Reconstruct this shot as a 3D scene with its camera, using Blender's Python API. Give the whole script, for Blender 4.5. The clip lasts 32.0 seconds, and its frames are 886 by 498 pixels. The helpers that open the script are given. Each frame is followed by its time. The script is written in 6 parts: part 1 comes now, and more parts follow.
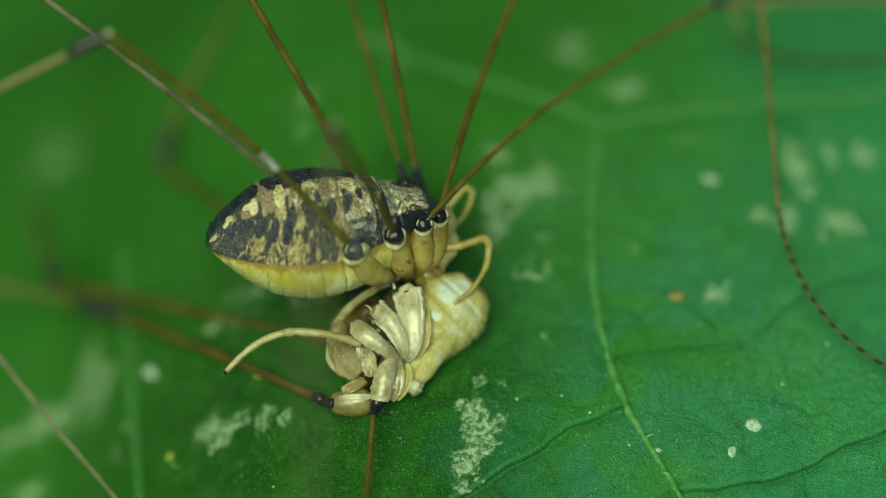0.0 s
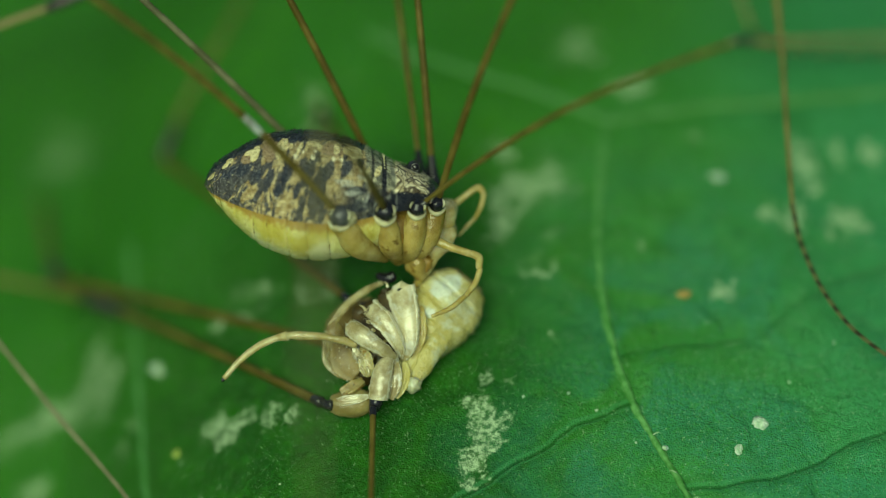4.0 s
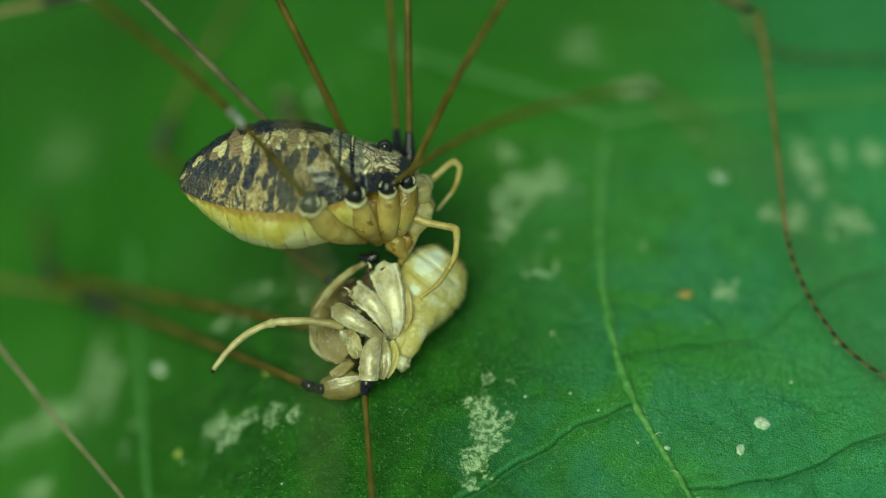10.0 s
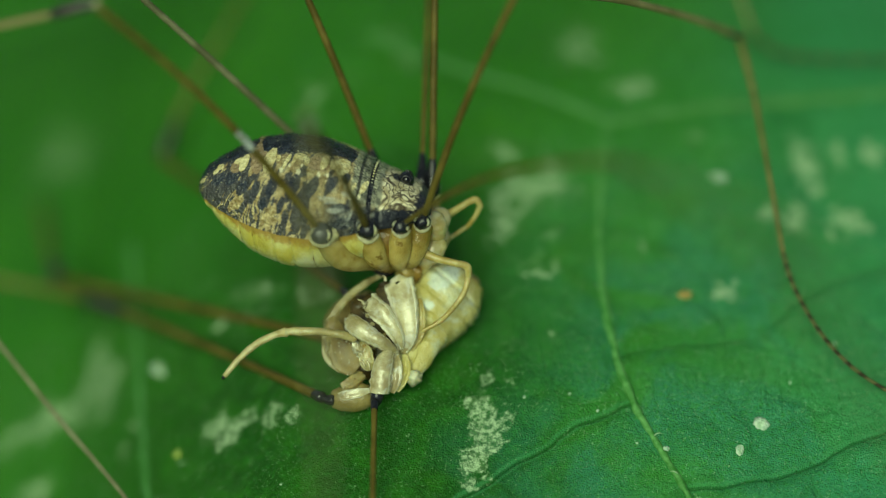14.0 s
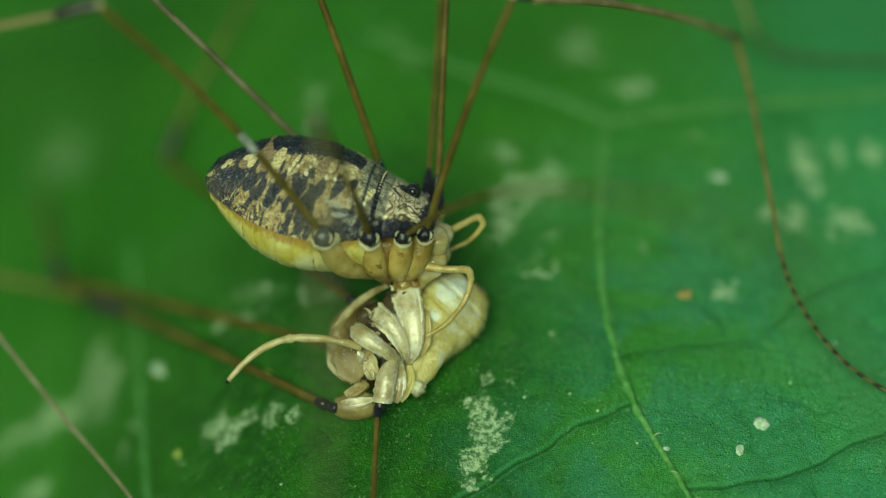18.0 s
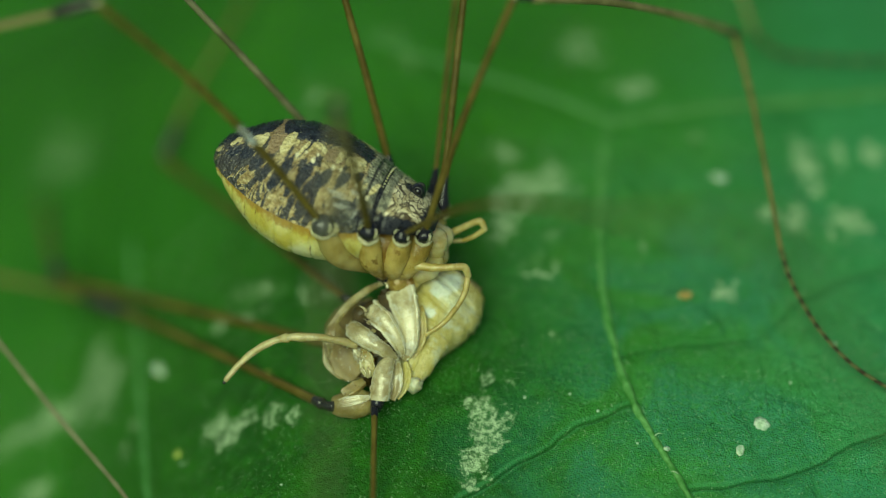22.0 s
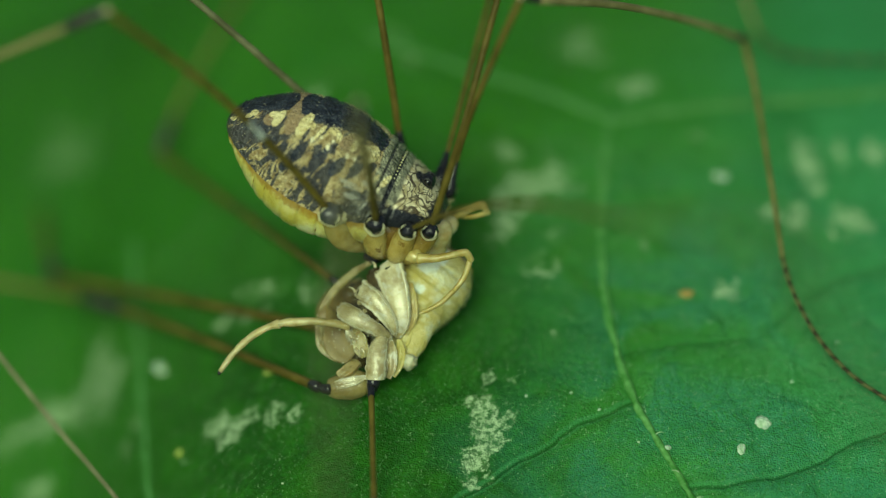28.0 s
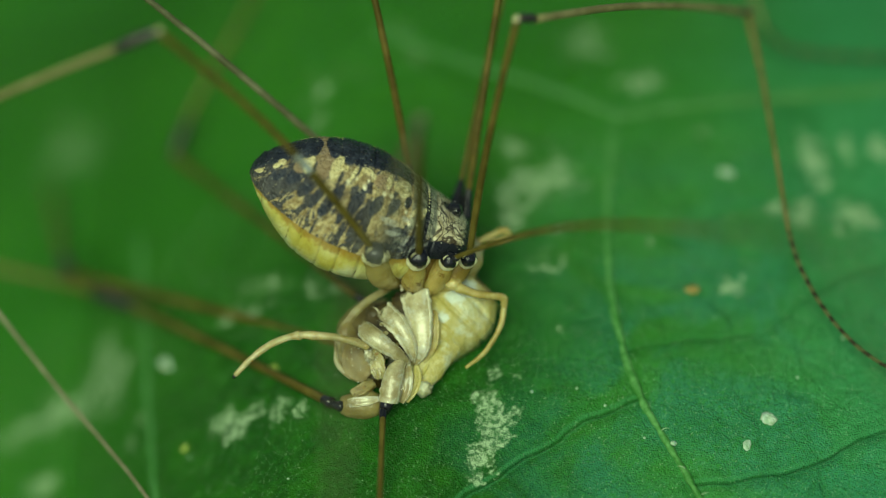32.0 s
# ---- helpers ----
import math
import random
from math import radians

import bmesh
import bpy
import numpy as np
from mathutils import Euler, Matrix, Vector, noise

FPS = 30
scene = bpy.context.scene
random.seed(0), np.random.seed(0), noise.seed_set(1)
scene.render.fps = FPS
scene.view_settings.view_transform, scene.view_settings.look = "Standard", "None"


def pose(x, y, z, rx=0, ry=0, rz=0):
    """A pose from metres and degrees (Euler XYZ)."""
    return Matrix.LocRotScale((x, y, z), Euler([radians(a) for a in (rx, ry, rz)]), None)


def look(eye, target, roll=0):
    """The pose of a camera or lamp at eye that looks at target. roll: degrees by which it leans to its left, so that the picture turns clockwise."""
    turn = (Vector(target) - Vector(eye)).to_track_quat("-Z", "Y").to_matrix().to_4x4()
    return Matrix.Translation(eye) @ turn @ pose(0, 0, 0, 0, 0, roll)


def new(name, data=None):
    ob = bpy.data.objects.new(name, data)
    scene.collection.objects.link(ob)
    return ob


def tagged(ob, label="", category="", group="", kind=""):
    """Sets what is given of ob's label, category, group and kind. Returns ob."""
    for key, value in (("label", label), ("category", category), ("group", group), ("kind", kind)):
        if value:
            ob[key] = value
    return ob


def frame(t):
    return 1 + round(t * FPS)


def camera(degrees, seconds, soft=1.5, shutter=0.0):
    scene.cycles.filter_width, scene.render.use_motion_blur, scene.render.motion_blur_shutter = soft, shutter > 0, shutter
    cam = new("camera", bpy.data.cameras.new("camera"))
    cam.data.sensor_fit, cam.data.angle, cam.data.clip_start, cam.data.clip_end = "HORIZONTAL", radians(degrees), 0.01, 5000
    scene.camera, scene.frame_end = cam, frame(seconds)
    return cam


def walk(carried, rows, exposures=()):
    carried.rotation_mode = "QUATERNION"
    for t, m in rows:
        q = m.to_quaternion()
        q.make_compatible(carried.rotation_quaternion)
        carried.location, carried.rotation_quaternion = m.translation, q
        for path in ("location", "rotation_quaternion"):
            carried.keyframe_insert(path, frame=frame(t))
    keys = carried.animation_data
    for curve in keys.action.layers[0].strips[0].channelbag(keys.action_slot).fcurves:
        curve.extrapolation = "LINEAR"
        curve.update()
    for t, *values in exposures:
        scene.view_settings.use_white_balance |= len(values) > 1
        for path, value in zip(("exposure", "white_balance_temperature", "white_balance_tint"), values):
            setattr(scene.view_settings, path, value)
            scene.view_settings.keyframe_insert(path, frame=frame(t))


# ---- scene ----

MM = 0.001


def mm(x, y, z, rx=0, ry=0, rz=0):
    """A pose from millimetres and degrees."""
    return pose(x * MM, y * MM, z * MM, rx, ry, rz)


# ---- camera: a macro lens, held still but for a slow drift ----
cam = camera(12, 32.0, soft=1.15)
cam.data.dof.use_dof = True
cam.data.dof.focus_distance = 0.1112
cam.data.dof.aperture_fstop = 19.5
WAY = [
    (0, pose(0, -0.083104, 0.075202, 50.0353, 0, -0.1651)),
    (0.5, pose(0, -0.083104, 0.075202, 50.0232, 0, -0.1510)),
    (1, pose(0, -0.083104, 0.075202, 50.0115, 0, -0.1248)),
    (1.5, pose(0, -0.083104, 0.075202, 50.0024, 0, -0.0874)),
    (2, pose(0, -0.083104, 0.075202, 50.0024, 0, -0.0640)),
    (2.5, pose(0, -0.083104, 0.075202, 50.0066, 0, -0.0591)),
    (3, pose(0, -0.083104, 0.075202, 50.0024, 0, -0.0567)),
    (3.5, pose(0, -0.083104, 0.075202, 50.0000, 0, -0.0507)),
    (5.5, pose(0, -0.083104, 0.075202, 50.0000, 0, -0.0269)),
    (6, pose(0, -0.083104, 0.075202, 50.0000, 0, -0.0280)),
    (6.5, pose(0, -0.083104, 0.075202, 50.0024, 0, -0.0172)),
    (7, pose(0, -0.083104, 0.075202, 50.0066, 0, -0.0123)),
    (7.5, pose(0, -0.083104, 0.075202, 50.0049, 0, -0.0097)),
    (8, pose(0, -0.083104, 0.075202, 50.0066, 0, -0.0077)),
    (8.5, pose(0, -0.083104, 0.075202, 50.0024, 0, -0.0137)),
    (9, pose(0, -0.083104, 0.075202, 50.0000, 0, -0.0077)),
    (9.5, pose(0, -0.083104, 0.075202, 50.0000, 0, -0.0095)),
    (10, pose(0, -0.083104, 0.075202, 50.0000, 0, -0.0092)),
    (10.5, pose(0, -0.083104, 0.075202, 50.0000, 0, -0.0024)),
    (11, pose(0, -0.083104, 0.075202, 50.0000, 0, -0.0026)),
    (11.5, pose(0, -0.083104, 0.075202, 50.0000, 0, -0.0046)),
    (12, pose(0, -0.083104, 0.075202, 50.0000, 0, 0.0016)),
    (12.5, pose(0, -0.083104, 0.075202, 50.0000, 0, -0.0042)),
    (13, pose(0, -0.083104, 0.075202, 50.0000, 0, -0.0024)),
    (13.5, pose(0, -0.083104, 0.075202, 50.0024, 0, -0.0075)),
    (14, pose(0, -0.083104, 0.075202, 50.0066, 0, -0.0230)),
    (14.5, pose(0, -0.083104, 0.075202, 50.0031, 0, -0.0185)),
    (16.5, pose(0, -0.083104, 0.075202, 50.0000, 0, -0.0322)),
    (17, pose(0, -0.083104, 0.075202, 50.0000, 0, -0.0238)),
    (17.5, pose(0, -0.083104, 0.075202, 50.0024, 0, -0.0172)),
    (18, pose(0, -0.083104, 0.075202, 50.0066, 0, -0.0214)),
    (18.5, pose(0, -0.083104, 0.075202, 50.0024, 0, -0.0212)),
    (19, pose(0, -0.083104, 0.075202, 50.0024, 0, -0.0167)),
    (19.5, pose(0, -0.083104, 0.075202, 50.0066, 0, -0.0186)),
    (20, pose(0, -0.083104, 0.075202, 50.0024, 0, -0.0143)),
    (20.5, pose(0, -0.083104, 0.075202, 50.0024, 0, -0.0095)),
    (21, pose(0, -0.083104, 0.075202, 50.0066, 0, -0.0026)),
    (21.5, pose(0, -0.083104, 0.075202, 50.0049, 0, -0.0050)),
    (22, pose(0, -0.083104, 0.075202, 50.0091, 0, -0.0163)),
    (22.5, pose(0, -0.083104, 0.075202, 50.0115, 0, -0.0121)),
    (23, pose(0, -0.083104, 0.075202, 50.0115, 0, -0.0026)),
    (23.5, pose(0, -0.083104, 0.075202, 50.0091, 0, 0.0024)),
    (24, pose(0, -0.083104, 0.075202, 50.0024, 0, 0.0091)),
    (24.5, pose(0, -0.083104, 0.075202, 50.0024, 0, 0.0091)),
    (25, pose(0, -0.083104, 0.075202, 50.0066, 0, 0.0049)),
    (25.5, pose(0, -0.083104, 0.075202, 50.0031, 0, 0.0084)),
    (27.5, pose(0, -0.083104, 0.075202, 49.9969, 0, 0.0031)),
    (28, pose(0, -0.083104, 0.075202, 49.9909, 0, 0.0066)),
    (28.5, pose(0, -0.083104, 0.075202, 49.9909, 0, 0.0073)),
    (29, pose(0, -0.083104, 0.075202, 49.9951, 0, 0.0182)),
    (29.5, pose(0, -0.083104, 0.075202, 49.9883, 0, 0.0305)),
    (30, pose(0, -0.083104, 0.075202, 49.9713, 0, 0.0559)),
    (30.5, pose(0, -0.083104, 0.075202, 49.9483, 0, 0.0771)),
    (31, pose(0, -0.083104, 0.075202, 49.9409, 0, 0.0846)),
    (31.5, pose(0, -0.083104, 0.075202, 49.9384, 0, 0.0963)),
    (32, pose(0, -0.083104, 0.075202, 49.9324, 0, 0.1111)),
]

walk(cam, WAY)

# ---- light: open shade under a bright sky ----
world = bpy.data.worlds.new("sky")
scene.world = world
world.use_nodes = True
wn = world.node_tree
sky = wn.nodes.new("ShaderNodeTexSky")
sky.sky_type, sky.sun_disc = "NISHITA", False
sky.sun_elevation, sky.sun_rotation = radians(47), radians(197)
wn.nodes["Background"].inputs["Strength"].default_value = 0.055
wn.links.new(sky.outputs[0], wn.nodes["Background"].inputs["Color"])
sun = new("sun", bpy.data.lights.new("sun", "SUN"))
sun.data.energy, sun.data.angle, sun.data.color = 3.3, radians(46), (0.82, 1.0, 0.60)
sun.matrix_world = look((-0.28, -0.92, 1.02), (0, 0, 0))
scene.view_settings.exposure = 0.0


# ---- materials ----
class Mat:
    """A small wrapper round a node material; coordinates are in mm of the object's own space."""

    def __init__(self, name, rough=0.5, spec=0.5, world_space=False):
        self.m = bpy.data.materials.new(name)
        self.m.use_nodes = True
        self.t = self.m.node_tree
        self.b = self.t.nodes["Principled BSDF"]
        self.b.inputs["Roughness"].default_value = rough
        self.b.inputs["Specular IOR Level"].default_value = spec
        tc = self.t.nodes.new("ShaderNodeTexCoord")
        mp = self.t.nodes.new("ShaderNodeMapping")
        mp.inputs["Scale"].default_value = (1000, 1000, 1000)
        self.t.links.new(tc.outputs["Object"], mp.inputs["Vector"])
        self.co = mp.outputs[0]

    def put(self, node, socket, value):
        if hasattr(value, "node"):
            self.t.links.new(value, node.inputs[socket])
        else:
            node.inputs[socket].default_value = value

    def scaled(self, s, offset=(0, 0, 0)):
        n = self.t.nodes.new("ShaderNodeMapping")
        n.inputs["Scale"].default_value = s
        n.inputs["Location"].default_value = offset
        self.t.links.new(self.co, n.inputs["Vector"])
        return n.outputs[0]

    def noise(self, scale, detail=4.0, rough=0.55, vec=None, warp=0.0):
        n = self.t.nodes.new("ShaderNodeTexNoise")
        n.inputs["Scale"].default_value, n.inputs["Detail"].default_value = scale, detail
        n.inputs["Roughness"].default_value, n.inputs["Distortion"].default_value = rough, warp
        self.t.links.new(vec or self.co, n.inputs["Vector"])
        return n.outputs["Fac"]

    def cells(self, scale, vec=None, feature="F1", out="Distance"):
        n = self.t.nodes.new("ShaderNodeTexVoronoi")
        n.feature = feature
        n.inputs["Scale"].default_value = scale
        self.t.links.new(vec or self.co, n.inputs["Vector"])
        return n.outputs[out]

    def math(self, op, a, b=0.0, c=0.0):
        n = self.t.nodes.new("ShaderNodeMath")
        n.operation = op
        for i, v in enumerate((a, b, c)):
            self.put(n, i, v)
        return n.outputs[0]

    def ramp(self, fac, lo, hi, a=0.0, b=1.0):
        n = self.t.nodes.new("ShaderNodeMapRange")
        n.interpolation_type = "SMOOTHSTEP"
        self.put(n, "Value", fac)
        for k, v in (("From Min", lo), ("From Max", hi), ("To Min", a), ("To Max", b)):
            self.put(n, k, v)
        return n.outputs["Result"]

    def mix(self, fac, a, b):
        n = self.t.nodes.new("ShaderNodeMix")
        n.data_type = "RGBA"
        self.put(n, 0, fac)
        for i, v in ((6, a), (7, b)):
            if not hasattr(v, "node"):
                v = (*v[:3], 1)
            self.put(n, i, v)
        return n.outputs[2]

    def axes(self):
        n = self.t.nodes.new("ShaderNodeSeparateXYZ")
        self.t.links.new(self.co, n.inputs[0])
        return n.outputs

    def pair(self, u, v):
        n = self.t.nodes.new("ShaderNodeCombineXYZ")
        self.put(n, 0, u)
        self.put(n, 1, v)
        return n.outputs[0]

    def attr(self, name):
        n = self.t.nodes.new("ShaderNodeAttribute")
        n.attribute_name = name
        return n.outputs["Fac"]

    def bump(self, height, strength=0.4, distance=0.00003):
        n = self.t.nodes.new("ShaderNodeBump")
        n.inputs["Strength"].default_value, n.inputs["Distance"].default_value = strength, distance
        self.put(n, "Height", height)
        self.t.links.new(n.outputs[0], self.b.inputs["Normal"])
        return self

    def done(self, colour, rough=None, sss=0.0, radius=(1, 0.5, 0.2), reach=0.0004):
        self.put(self.b, "Base Color", colour if hasattr(colour, "node") else (*colour, 1))
        if rough is not None:
            self.put(self.b, "Roughness", rough)
        if sss:
            self.b.inputs["Subsurface Weight"].default_value = sss
            self.b.inputs["Subsurface Radius"].default_value = radius
            self.b.inputs["Subsurface Scale"].default_value = reach
        return self.m


def leaf_material():
    k = Mat("leaf_green", 0.5, 0.13)
    x, y, z = k.axes()
    big = k.noise(0.16, 3)
    mid = k.noise(1.3, 5, 0.6)
    fine = k.noise(9.0, 5, 0.65)
    half = k.ramp(k.math("ADD", k.math("SUBTRACT", x, k.math("MULTIPLY", k.math("MAXIMUM", y, 0.0), 0.38)), k.math("MULTIPLY", k.noise(0.12, 3), 8)), 2.0, 12.0)
    left_green = k.mix(k.ramp(big, 0.35, 0.65), (0.027, 0.156, 0.003), (0.044, 0.206, 0.007))
    # bluer, paler green: the right half's sky sheen is part of this colour
    sheen_green = k.mix(k.ramp(big, 0.35, 0.65), (0.033, 0.206, 0.040), (0.055, 0.272, 0.072))
    col = k.mix(half, left_green, sheen_green)
    # soft shade around the two animals, put into the blade's colour
    painted_shade = k.math("MULTIPLY", k.ramp(k.math("ADD", y, k.math("MULTIPLY", k.noise(0.3, 4), 6)), 5.0, 14.0, 0.92, 0.0), k.ramp(k.math("ADD", x, k.math("MULTIPLY", k.noise(0.4, 4), 5)), 3.0, 8.5, 1.0, 0.0))
    painted_shade = k.math("MULTIPLY", painted_shade, k.ramp(k.math("ADD", x, k.math("MULTIPLY", k.noise(0.3, 4), 5)), -9.0, -3.0, 0.2, 1.0))
    col = k.mix(painted_shade, col, (0.006, 0.058, 0.002))
    lush = k.mix(half, (0.024, 0.150, 0.004), (0.026, 0.165, 0.012))
    col = k.mix(k.ramp(mid, 0.42, 0.64, 0, 0.5), col, lush)
    # bluish sky sheen painted as patches on the near right blade
    sky_sheen = k.math("MULTIPLY", k.math("MULTIPLY", k.ramp(k.noise(0.30, 4, 0.6, k.scaled((1, 1, 1), (3, 8, 0)), 0.6), 0.42, 0.58), k.ramp(half, 0.0, 0.7)), k.ramp(y, 4.0, 10.0, 1, 0))
    col = k.mix(k.math("MULTIPLY", sky_sheen, 0.62), col, (0.026, 0.186, 0.118))
    col = k.mix(k.math("MULTIPLY", k.ramp(fine, 0.46, 0.68, 0, 0.85), k.ramp(painted_shade, 0.0, 0.9, 1.0, 0.45)), col, (0.036, 0.235, 0.032))
    # the same sheen painted stronger towards the right edge
    rim = k.ramp(k.math("ADD", x, k.math("MULTIPLY", k.noise(0.25, 4), 5)), 8.5, 14.5, 0, 0.5)
    col = k.mix(rim, col, (0.030, 0.245, 0.105))
    # more painted sheen, in broken grey-green patches
    sheen_patches = k.math("MULTIPLY", k.ramp(k.noise(0.45, 5, 0.6), 0.50, 0.68), half)
    col = k.mix(k.math("MULTIPLY", sheen_patches, 0.3), col, (0.024, 0.175, 0.045))
    pit = k.ramp(k.noise(13, 3, 0.6), 0.56, 0.68)
    col = k.mix(k.math("MULTIPLY", pit, 0.7), col, (0.006, 0.075, 0.006))
    # tiny surface glints, painted as pale dots
    painted_glints = k.ramp(k.noise(19, 2, 0.5), 0.645, 0.70)
    col = k.mix(k.math("MULTIPLY", painted_glints, k.ramp(painted_shade, 0.0, 0.9, 0.8, 0.2)), col, (0.15, 0.40, 0.22))
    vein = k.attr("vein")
    # groove shade in and beside the sunken veins, put into the colour
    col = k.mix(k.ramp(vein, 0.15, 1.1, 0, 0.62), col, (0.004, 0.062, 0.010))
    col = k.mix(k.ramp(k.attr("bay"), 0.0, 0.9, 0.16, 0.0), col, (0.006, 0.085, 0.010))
    # lit edge of each groove, painted as a paler line
    col = k.mix(k.ramp(k.attr("lip"), 0.2, 1.6, 0, 0.5), col, (0.045, 0.245, 0.085))
    mark = k.attr("mark")
    frett = k.math("ADD", k.math("MULTIPLY", k.noise(1.5, 3, 0.6), 0.55), k.math("MULTIPLY", k.noise(5.0, 6, 0.75), 0.45))
    white = k.math("MULTIPLY", k.ramp(k.math("ADD", mark, k.math("MULTIPLY", k.math("SUBTRACT", frett, 0.5), 4.2)), 0.42, 0.72), k.ramp(mark, 0.08, 0.34))
    lace = k.ramp(k.noise(7, 5, 0.75), 0.43, 0.58, 0.12, 1.0)
    col = k.mix(k.math("MULTIPLY", k.math("MULTIPLY", white, lace), 0.85), col, (0.44, 0.60, 0.36))
    warped = k.t.nodes.new("ShaderNodeVectorMath")
    warped.operation = "ADD"
    k.t.links.new(k.co, warped.inputs[0])
    wn_ = k.t.nodes.new("ShaderNodeTexNoise")
    wn_.inputs["Scale"].default_value = 1.4
    k.t.links.new(k.co, wn_.inputs["Vector"])
    k.t.links.new(wn_.outputs["Color"], warped.inputs[1])
    pores = k.ramp(k.cells(1.15, warped.outputs[0], "DISTANCE_TO_EDGE"), 0.0, 0.10)
    col = k.mix(k.math("SUBTRACT", 0.12, k.math("MULTIPLY", pores, 0.12)), col, (0.006, 0.085, 0.008))
    bent = k.t.nodes.new("ShaderNodeVectorMath")
    bent.operation = "MULTIPLY_ADD"
    k.t.links.new(wn_.outputs["Color"], bent.inputs[0])
    bent.inputs[1].default_value = (0.35, 0.35, 0.35)
    k.t.links.new(k.co, bent.inputs[2])
    net = k.ramp(k.cells(0.50, bent.outputs[0], "DISTANCE_TO_EDGE"), 0.0, 0.045)
    col = k.mix(k.math("MULTIPLY", k.math("SUBTRACT", 0.17, k.math("MULTIPLY", net, 0.17)), k.ramp(half, 0.1, 0.6)), col, (0.006, 0.085, 0.010))
    grain = k.math("ADD", k.math("ADD", k.noise(26, 3), k.math("MULTIPLY", k.cells(20), 0.9)), k.math("MULTIPLY", pores, 0.45))
    grain = k.math("ADD", grain, k.math("MULTIPLY", k.noise(4.5, 4, 0.6), 0.6))
    grain = k.math("ADD", grain, k.math("MULTIPLY", net, 0.35))
    k.bump(grain, 0.7, 0.00005)
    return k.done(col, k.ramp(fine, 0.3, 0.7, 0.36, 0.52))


def vein_material(name, a, b):
    k = Mat(name, 0.5, 0.35)
    col = k.mix(k.ramp(k.noise(4.0, 6, 0.7), 0.35, 0.66), a, b)
    k.bump(k.noise(7, 5, 0.7), 0.8, 0.00006)
    return k.done(col)


def back_material():
    """Mottled back: blue-black saddle, tan flanks with slate blocks and cream-yellow lobes."""
    k = Mat("mottled_back", 0.36, 0.5)
    x, y, z = k.axes()
    a = k.attr("around")
    flat = k.pair(k.math("ADD", x, k.math("MULTIPLY", a, -0.55)), k.math("MULTIPLY", a, 1.7))
    n1 = k.math("SUBTRACT", k.noise(3.4, 5, 0.62, flat, 0.4), 0.5)
    n2 = k.math("SUBTRACT", k.noise(9.0, 4, 0.65, flat), 0.5)
    fray = k.math("ADD", n1, k.math("MULTIPLY", n2, 0.7))
    tan = k.mix(k.ramp(k.noise(5, 5, 0.65, flat), 0.36, 0.64), (0.255, 0.175, 0.065), (0.60, 0.49, 0.245))
    slate = k.mix(k.noise(5), (0.013, 0.017, 0.027), (0.045, 0.054, 0.074))
    long_ = k.t.nodes.new("ShaderNodeMapping")
    long_.inputs["Scale"].default_value = (2.0, 0.75, 1.0)
    k.t.links.new(flat, long_.inputs["Vector"])
    runs = k.noise(1.5, 5, 0.62, long_.outputs[0], 0.8)
    cut = k.ramp(x, -2.7, -1.3, 0.43, 0.53)
    streak = k.ramp(k.math("SUBTRACT", runs, cut), -0.008, 0.018)
    col = k.mix(k.math("MULTIPLY", streak, 0.92), tan, slate)
    grey = k.ramp(k.noise(1.2, 3, 0.5, flat), 0.50, 0.62, 0, 0.5)
    col = k.mix(k.math("MULTIPLY", grey, k.ramp(x, -0.6, 0.5)), col, (0.25, 0.235, 0.150))
    fleck = k.ramp(k.noise(8, 5, 0.7, flat), 0.57, 0.63, 0, 0.4)
    col = k.mix(fleck, col, (0.030, 0.026, 0.024))
    block = k.ramp(k.math("ADD", k.attr("slate"), k.math("MULTIPLY", fray, 0.75)), 0.40, 0.56)
    col = k.mix(k.math("MULTIPLY", block, 0.95), col, slate)
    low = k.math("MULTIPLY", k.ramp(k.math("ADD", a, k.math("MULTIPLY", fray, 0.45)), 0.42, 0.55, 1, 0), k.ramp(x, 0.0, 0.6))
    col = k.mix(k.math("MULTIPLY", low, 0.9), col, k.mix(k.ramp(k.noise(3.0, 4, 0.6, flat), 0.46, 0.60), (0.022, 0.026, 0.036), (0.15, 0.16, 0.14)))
    comb = k.t.nodes.new("ShaderNodeMapping")
    comb.inputs["Scale"].default_value = (1.0, 5.0, 1.0)
    k.t.links.new(flat, comb.inputs["Vector"])
    frost = k.ramp(k.math("ADD", k.attr("frost"), k.math("MULTIPLY", k.math("SUBTRACT", k.noise(2.0, 4, 0.6, comb.outputs[0], 0.5), 0.5), 2.4)), 0.55, 1.0)
    col = k.mix(k.math("MULTIPLY", frost, 0.6), col, (0.52, 0.53, 0.45))
    # loose front rings: olive grey, with a dark seam that carries the beads
    ring = k.ramp(k.math("ADD", x, k.math("MULTIPLY", n1, 0.22)), 0.90, 0.98)
    olive = k.mix(k.ramp(k.noise(2.6, 4, 0.6, flat), 0.40, 0.60), (0.14, 0.14, 0.10), (0.42, 0.41, 0.27))
    col = k.mix(k.math("MULTIPLY", ring, k.ramp(a, 0.42, 0.60)), col, olive)
    seam = k.math("ADD", k.ramp(k.math("ABSOLUTE", k.math("SUBTRACT", x, 1.44)), 0.05, 0.075, 1, 0), k.ramp(k.math("ABSOLUTE", k.math("SUBTRACT", x, 1.14)), 0.025, 0.05, 0.85, 0))
    col = k.mix(k.math("MINIMUM", seam, 1.0), col, (0.014, 0.015, 0.019))
    pink = k.ramp(k.math("ADD", k.attr("pink"), k.math("MULTIPLY", fray, 0.6)), 0.40, 0.55)
    col = k.mix(k.math("MULTIPLY", pink, 0.92), col, k.mix(k.noise(6, 4, 0.6, flat), (0.25, 0.165, 0.085), (0.43, 0.31, 0.165)))
